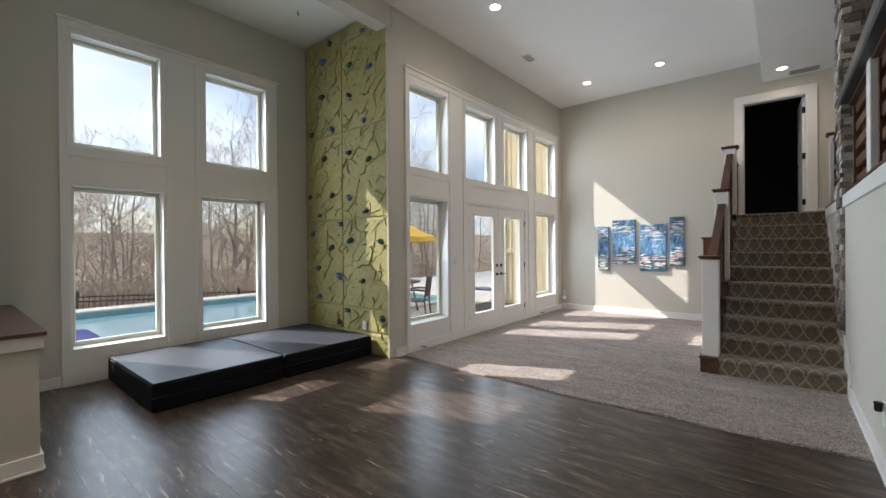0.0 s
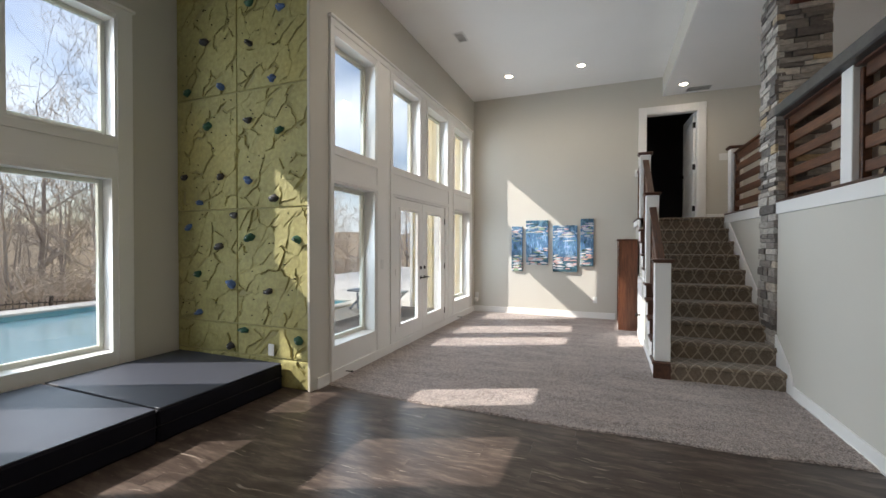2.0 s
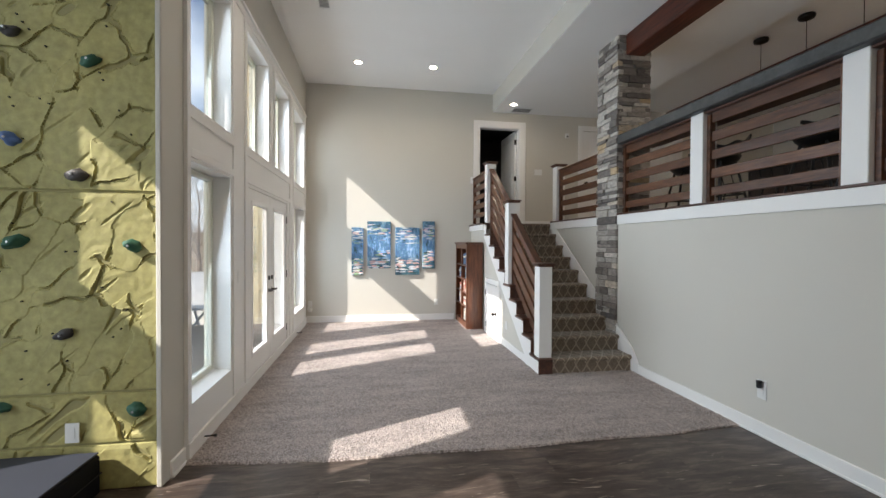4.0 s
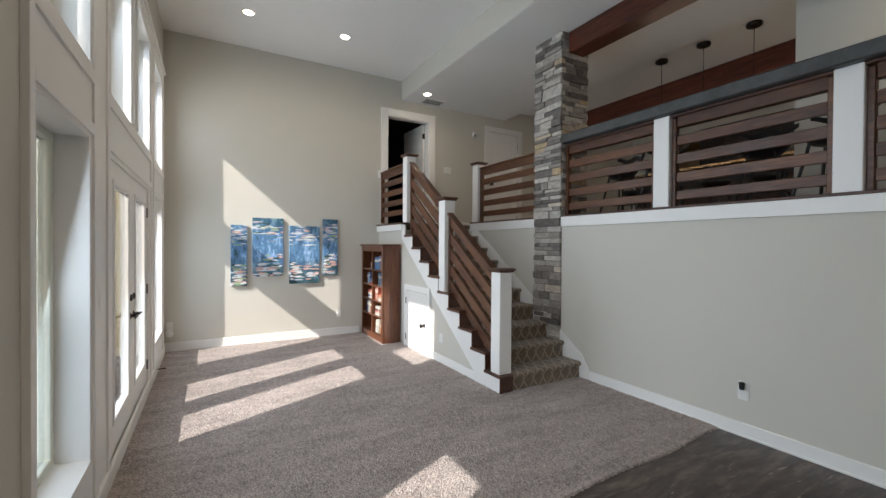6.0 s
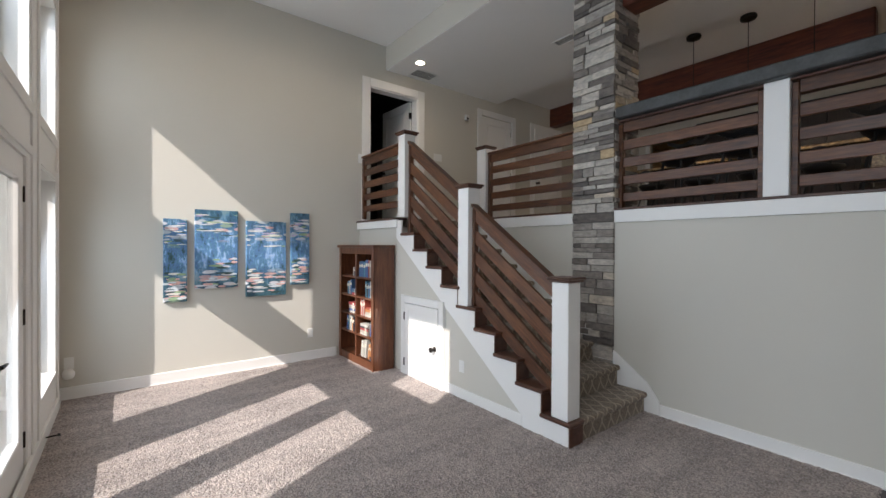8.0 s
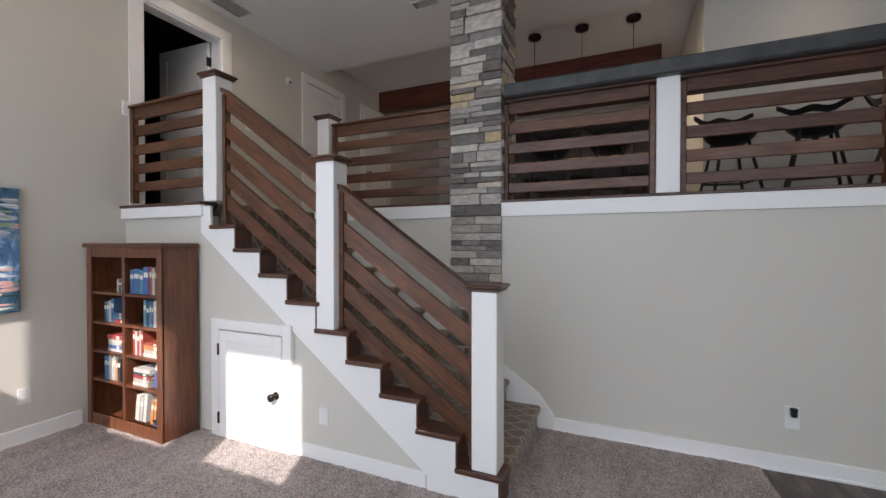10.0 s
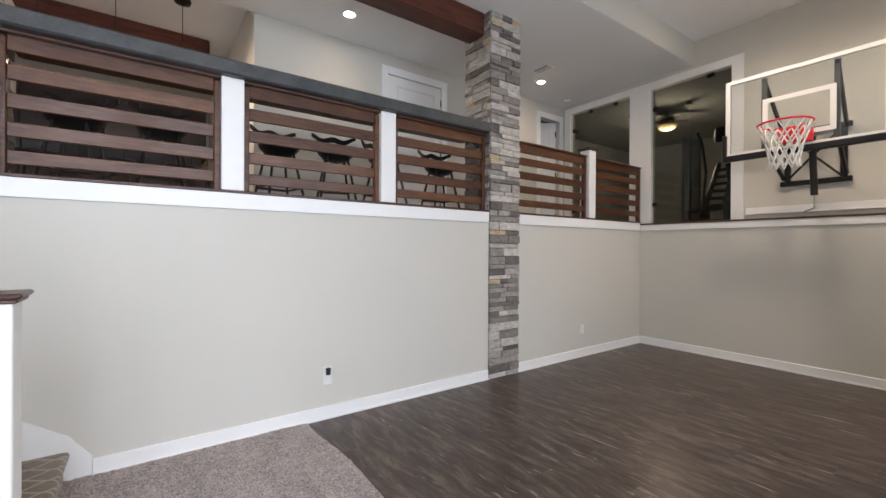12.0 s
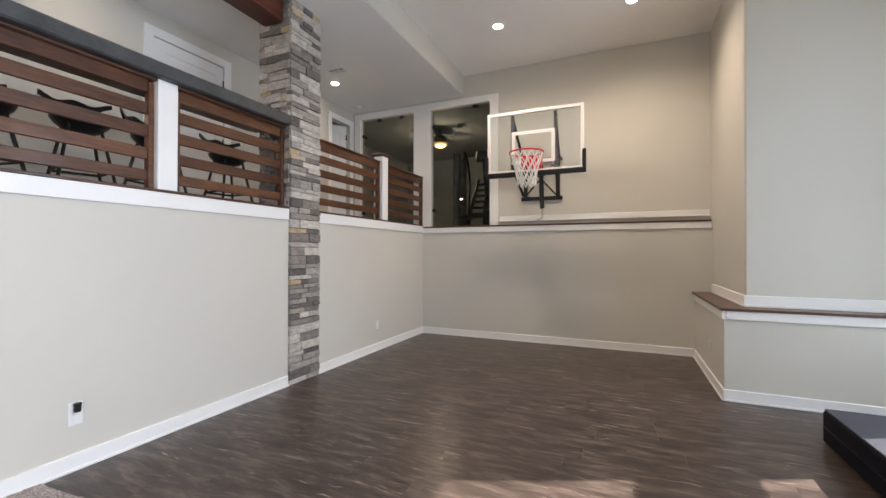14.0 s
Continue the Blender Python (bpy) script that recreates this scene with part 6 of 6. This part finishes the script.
part("mast", tube([(-0.25, -2.9, PLAT + 0.1), (-0.25, -2.6, PLAT + 1.1), (-0.25, -2.5, PLAT + 1.45)], [0.06, 0.05, 0.04], 8), BLACK, el)
for k in range(6):
    part("step", box(-0.42, 0.0, -2.42 - 0.09 * k, -2.36 - 0.09 * k, PLAT + 0.3 + 0.13 * k, PLAT + 0.35 + 0.13 * k, 0.01), BLACK, el)
for x in (-0.46, 0.02):
    part("side_rail", tube([(x, -2.3, PLAT + 0.15), (x, -2.95, PLAT + 1.1)], 0.045, 8), BLACK, el)
part("console", box(-0.42, -0.08, -2.56, -2.46, PLAT + 1.38, PLAT + 1.62, 0.03), BLACK, el)
for sx in (-0.52, 0.02):
    part("handle", tube([(sx, -2.3, PLAT + 0.2), (sx, -2.45, PLAT + 0.9), (sx, -2.3, PLAT + 1.35), (sx * 0.8, -2.1, PLAT + 1.5)], 0.022, 8), BLACK, el)
    part("pedal", box(sx - 0.09, sx + 0.09, -2.4, -2.0, PLAT + 0.2, PLAT + 0.27, 0.02), BLACK, el)
part("shroud", prism([(-2.15, PLAT + 0.08), (-2.15, PLAT + 0.42), (-2.62, PLAT + 1.12), (-2.9, PLAT + 1.12), (-2.9, PLAT + 0.08)], "x", -0.5, -0.34), BLACK, el, "black side shroud")
part("arm_rest", tube([(-0.62, -2.5, PLAT + 1.12), (-0.62, -2.2, PLAT + 1.18), (-0.5, -2.02, PLAT + 1.05)], 0.04, 8), BLACK, el)
tr = thing("weight_rack", (0.35, -2.3, PLAT), "tall black steel weight rack", "weight rack")
for y in (-2.6, -2.25):
    part("upright", box(0.17, 0.30, y - 0.04, y + 0.04, PLAT, PLAT + 1.52, 0.012), GREYPOST, tr, "dark grey steel post")
part("cross_bar", tube([(0.275, -2.6, PLAT + 1.45), (0.275, -2.25, PLAT + 1.45)], 0.022, 8), BLACK, tr)
part("foot", box(0.2, 0.35, -2.75, -2.1, PLAT, PLAT + 0.05, 0.01), BLACK, tr)
bb_ = thing("bench_press", (-0.1, -4.4, PLAT), "dark padded training bench", "bench")
part("pad", box(-0.6, 0.9, -4.6, -4.2, PLAT + 0.42, PLAT + 0.5, 0.03), BLACK, bb_)
for x in (-0.5, 0.8):
    part("leg", box(x - 0.03, x + 0.03, -4.55, -4.25, PLAT, PLAT + 0.42, 0.005), BLACK, bb_)

# climbing holds
HOLD = [mat("hold_resin", c, 0.6, var=0.25, big=18, fine=90, bump=0.4) for c in ((0.03, 0.11, 0.07), (0.09, 0.16, 0.34), (0.055, 0.05, 0.05))]
NAMES = ("green", "blue", "dark grey")
GREEN = [(-5.54, 3.13), (-5.23, 2.73), (-4.23, 2.59), (-4.63, 1.51), (-4.01, 1.49), (-5.39, 1.11), (-4.71, 0.54), (-3.99, 0.49), (-4.62, 3.94), (-5.07, 4.38)]
BLUE = [(-5.03, 3.13), (-4.32, 3.12), (-4.65, 2.11), (-5.36, 1.90), (-5.53, 1.63), (-4.89, 1.02), (-5.37, 0.69), (-5.23, 4.16), (-4.21, 3.81), (-4.33, 4.32)]
GREY = [(-4.64, 2.73), (-5.59, 2.19), (-5.04, 2.17), (-4.31, 1.91), (-4.85, 1.75), (-5.07, 1.42), (-4.38, 0.96), (-4.90, 0.36), (-5.28, 3.65), (-4.62, 3.52)]
rng = random.Random(4)
for c, places in enumerate((GREEN, BLUE, GREY)):
    for x, z in places:
        h = thing("climbing_hold", (x, YC - 0.002, z), NAMES[c] + " resin climbing hold bolted to the panel", "climbing hold", "climbing holds")
        bm = bmesh.new()
        bmesh.ops.create_icosphere(bm, subdivisions=3, radius=1.0)
        sx, sz, sy = rng.uniform(0.045, 0.065), rng.uniform(0.028, 0.042), rng.uniform(0.04, 0.06)
        o = Vector((rng.uniform(0, 50), 0, 0))
        tilt = rng.uniform(-0.6, 0.6)
        for v in bm.verts:
            k = 1 + 0.35 * noise.noise(v.co * 1.3 + o)
            v.co = Vector((v.co.x * sx, v.co.y * sy if v.co.y < 0 else v.co.y * 0.008, v.co.z * sz)) * k
        bmesh.ops.rotate(bm, verts=bm.verts, cent=(0, 0, 0), matrix=Matrix.Rotation(tilt, 3, "Y"))
        bmesh.ops.translate(bm, verts=bm.verts, vec=base_of(h))
        part("hold_body", bm, HOLD[c], h, smooth=True)
        part("bolt", tube([(x, YC - sy * 1.02 - 0.006, z), (x, YC - sy * 0.7, z)], 0.007, 8), STEEL, h, "steel bolt")

# small fittings
def plate(at, face, label, name="wall_switch", w=0.075, h=0.118, dark=False):
    """Switch or outlet plate; face gives the way it looks."""
    p = thing(name, at, label, "switch" if "switch" in name else "outlet", "wall plates")
    x, y, z = at
    ax = face[1]
    def slab(a, b, t0, t1, zz0, zz1, m, nm):
        if ax == "x":
            bm = box(x + face[0] * t0, x + face[0] * t1, y + a, y + b, z + zz0, z + zz1, 0.0015)
        else:
            bm = box(x + a, x + b, y + face[0] * t0, y + face[0] * t1, z + zz0, z + zz1, 0.0015)
        part(nm, bm, m, p)
    slab(-w / 2, w / 2, -0.001, 0.006, -h / 2, h / 2, PLASTIC, "cover_plate")
    if "switch" in name:
        slab(-0.017, 0.017, 0.006, 0.009, -0.034, 0.034, PLASTIC, "rocker")
    else:
        for s in (-1, 1):
            slab(-0.017, 0.017, 0.006, 0.008, s * 0.025 - 0.018, s * 0.025 + 0.018, PLASTIC, "socket")
    return p


plate((XD + 0.012, 5.16, 1.19), (1, "x"), "white light switch on the panelled joinery")
o = plate((XR, 3.84, 0.37), (-1, "x"), "white outlet with a black plug-in light", "wall_outlet", 0.08, 0.15)
part("plug_in_light", lathe([(0.017, 0.0), (0.019, 0.008), (0.019, 0.035), (0.023, 0.052), (0.018, 0.056)], (XR - 0.03, 3.84, 0.385), 16), BLACK, o, "black plug-in light")
plate((XR, 0.257, 0.373), (-1, "x"), "white outlet low on the painted wall", "wall_outlet")
plate((-3.69, -0.1, 0.393), (1, "x"), "white outlet on the low ledge wall", "wall_outlet")
plate((-1.385, YF, 0.365), (-1, "y"), "white outlet with a small plug on the far wall", "wall_outlet", 0.075, 0.118)
plate((-0.674, 6.79, 0.325), (-1, "x"), "white outlet under the stair", "wall_outlet")
plate((0.72, YF, 2.976), (-1, "y"), "white double light switch beside the upper door", "wall_switch", 0.16, 0.118)
o = plate((-3.77, YF, 0.36), (-1, "y"), "white outlet with a round plug-in freshener", "wall_outlet")
part("plug_in_body", lathe([(0.03, 0.0), (0.045, 0.02), (0.05, 0.06), (0.03, 0.09)], (-3.77, YF - 0.05, 0.22), 16), PLASTIC, o, smooth=True)
plate((-4.333, YC - 0.016, 0.371), (-1, "y"), "white switch plate on the climbing wall", "wall_switch")
sn = thing("alarm_sensor", (1.33, YF, 3.75), "small white motion sensor on the wall", "sensor")
part("sensor_body", prism([(1.30, 3.70), (1.36, 3.70), (1.36, 3.79), (1.30, 3.79)], "y", YF - 0.045, YF), PLASTIC, sn)
part("sensor_lens", box(1.31, 1.35, YF - 0.049, YF - 0.0455, 3.71, 3.74, 0.001), BLACK, sn)


VENTBACK = mat("vent_shadow_grey", (0.3, 0.3, 0.29), 0.8)


def vent(x0, x1, y0, y1, z, label):
    v = thing("ceiling_vent", ((x0 + x1) / 2, (y0 + y1) / 2, z), label, "vent", "ceiling vents")
    part("backing", box(x0 + 0.02, x1 - 0.02, y0 + 0.02, y1 - 0.02, z - 0.004, z + 0.001, 0), VENTBACK, v)
    bm = bmesh.new()
    for a, b, c, d in ((x0, x0 + 0.022, y0, y1), (x1 - 0.022, x1, y0, y1), (x0 + 0.022, x1 - 0.022, y0, y0 + 0.022), (x0 + 0.022, x1 - 0.022, y1 - 0.022, y1)):
        add_box(bm, a, b, c, d, z - 0.01, z - 0.0005, 0.002)
    part("frame", bm, TRIM, v)
    k, n_ = 0, int((y1 - y0 - 0.05) / 0.03)
    for k in range(n_):
        y = y0 + 0.03 + k * 0.03
        part("slat", prism([(y, z - 0.009), (y + 0.014, z - 0.005), (y + 0.014, z - 0.0042), (y, z - 0.008)], "x", x0 + 0.0225, x1 - 0.0225), TRIM, v)


vent(-3.28, -3.12, 6.2, 6.5, CEILZ, "white slatted ceiling vent above the windows")
vent(1.0, 1.16, 6.7, 7.02, SOFF, "white slatted vent in the dropped ceiling")
vent(0.98, 1.28, 0.25, 0.42, SOFF, "white slatted vent beside a ceiling light")
vent(0.08, 0.48, 8.72, 8.98, SOFF, "large white slatted return vent")
sd = thing("smoke_detector", (1.75, -1.05, SOFF), "round white smoke detector", "smoke detector")
part("body", lathe([(0.055, 0.0), (0.06, -0.01), (0.055, -0.03), (0.02, -0.036)], (1.75, -1.05, SOFF), 20), PLASTIC, sd, smooth=True)
sp = thing("sprinkler_head", (-4.9, 3.2, CEILZ + 0.02), "small dark hook in the alcove ceiling", "hook")
part("hook", tube([(-4.9, 3.2, CEILZ + 0.02), (-4.9, 3.2, CEILZ - 0.02), (-4.88, 3.2, CEILZ - 0.04), (-4.86, 3.2, CEILZ - 0.02)], 0.006, 6), BRONZE, sp)
for y in (4.35, 7.95):
    ds = thing("door_stop", (XD + 0.03, y, 0.06), "dark spring door stop on the skirting", "door stop", "door stops")
    part("stem", tube([(XD + 0.034, y, 0.06), (XD + 0.10, y, 0.062)], 0.006, 8), BRONZE, ds)
    part("tip", tube([(XD + 0.10, y, 0.062), (XD + 0.118, y, 0.062)], 0.011, 8), BLACK, ds)

# floor boards last
PLANK = mesh_of("plank", box(-0.5, 0.5, -0.5, 0.5, -0.012, 0.0, 0), FLOORWOOD)
rng = random.Random(5)
y = YB - 0.02
while y < 4.1:
    w = 0.18
    x = XW - 0.05 - rng.uniform(0, 1.1)
    while x < XR:
        a, b = max(x, XW - 0.02), min(x + 1.22, XR + 0.03)
        if b - a > 0.03:
            ob = new("plank", PLANK)
            ob.parent = floor
            ob.location = ((a + b) / 2, y + w / 2, rng.uniform(-0.0003, 0.0))
            ob.scale = (b - a - 0.0008, w - 0.0008, 1)
        x += 1.22
    y += w
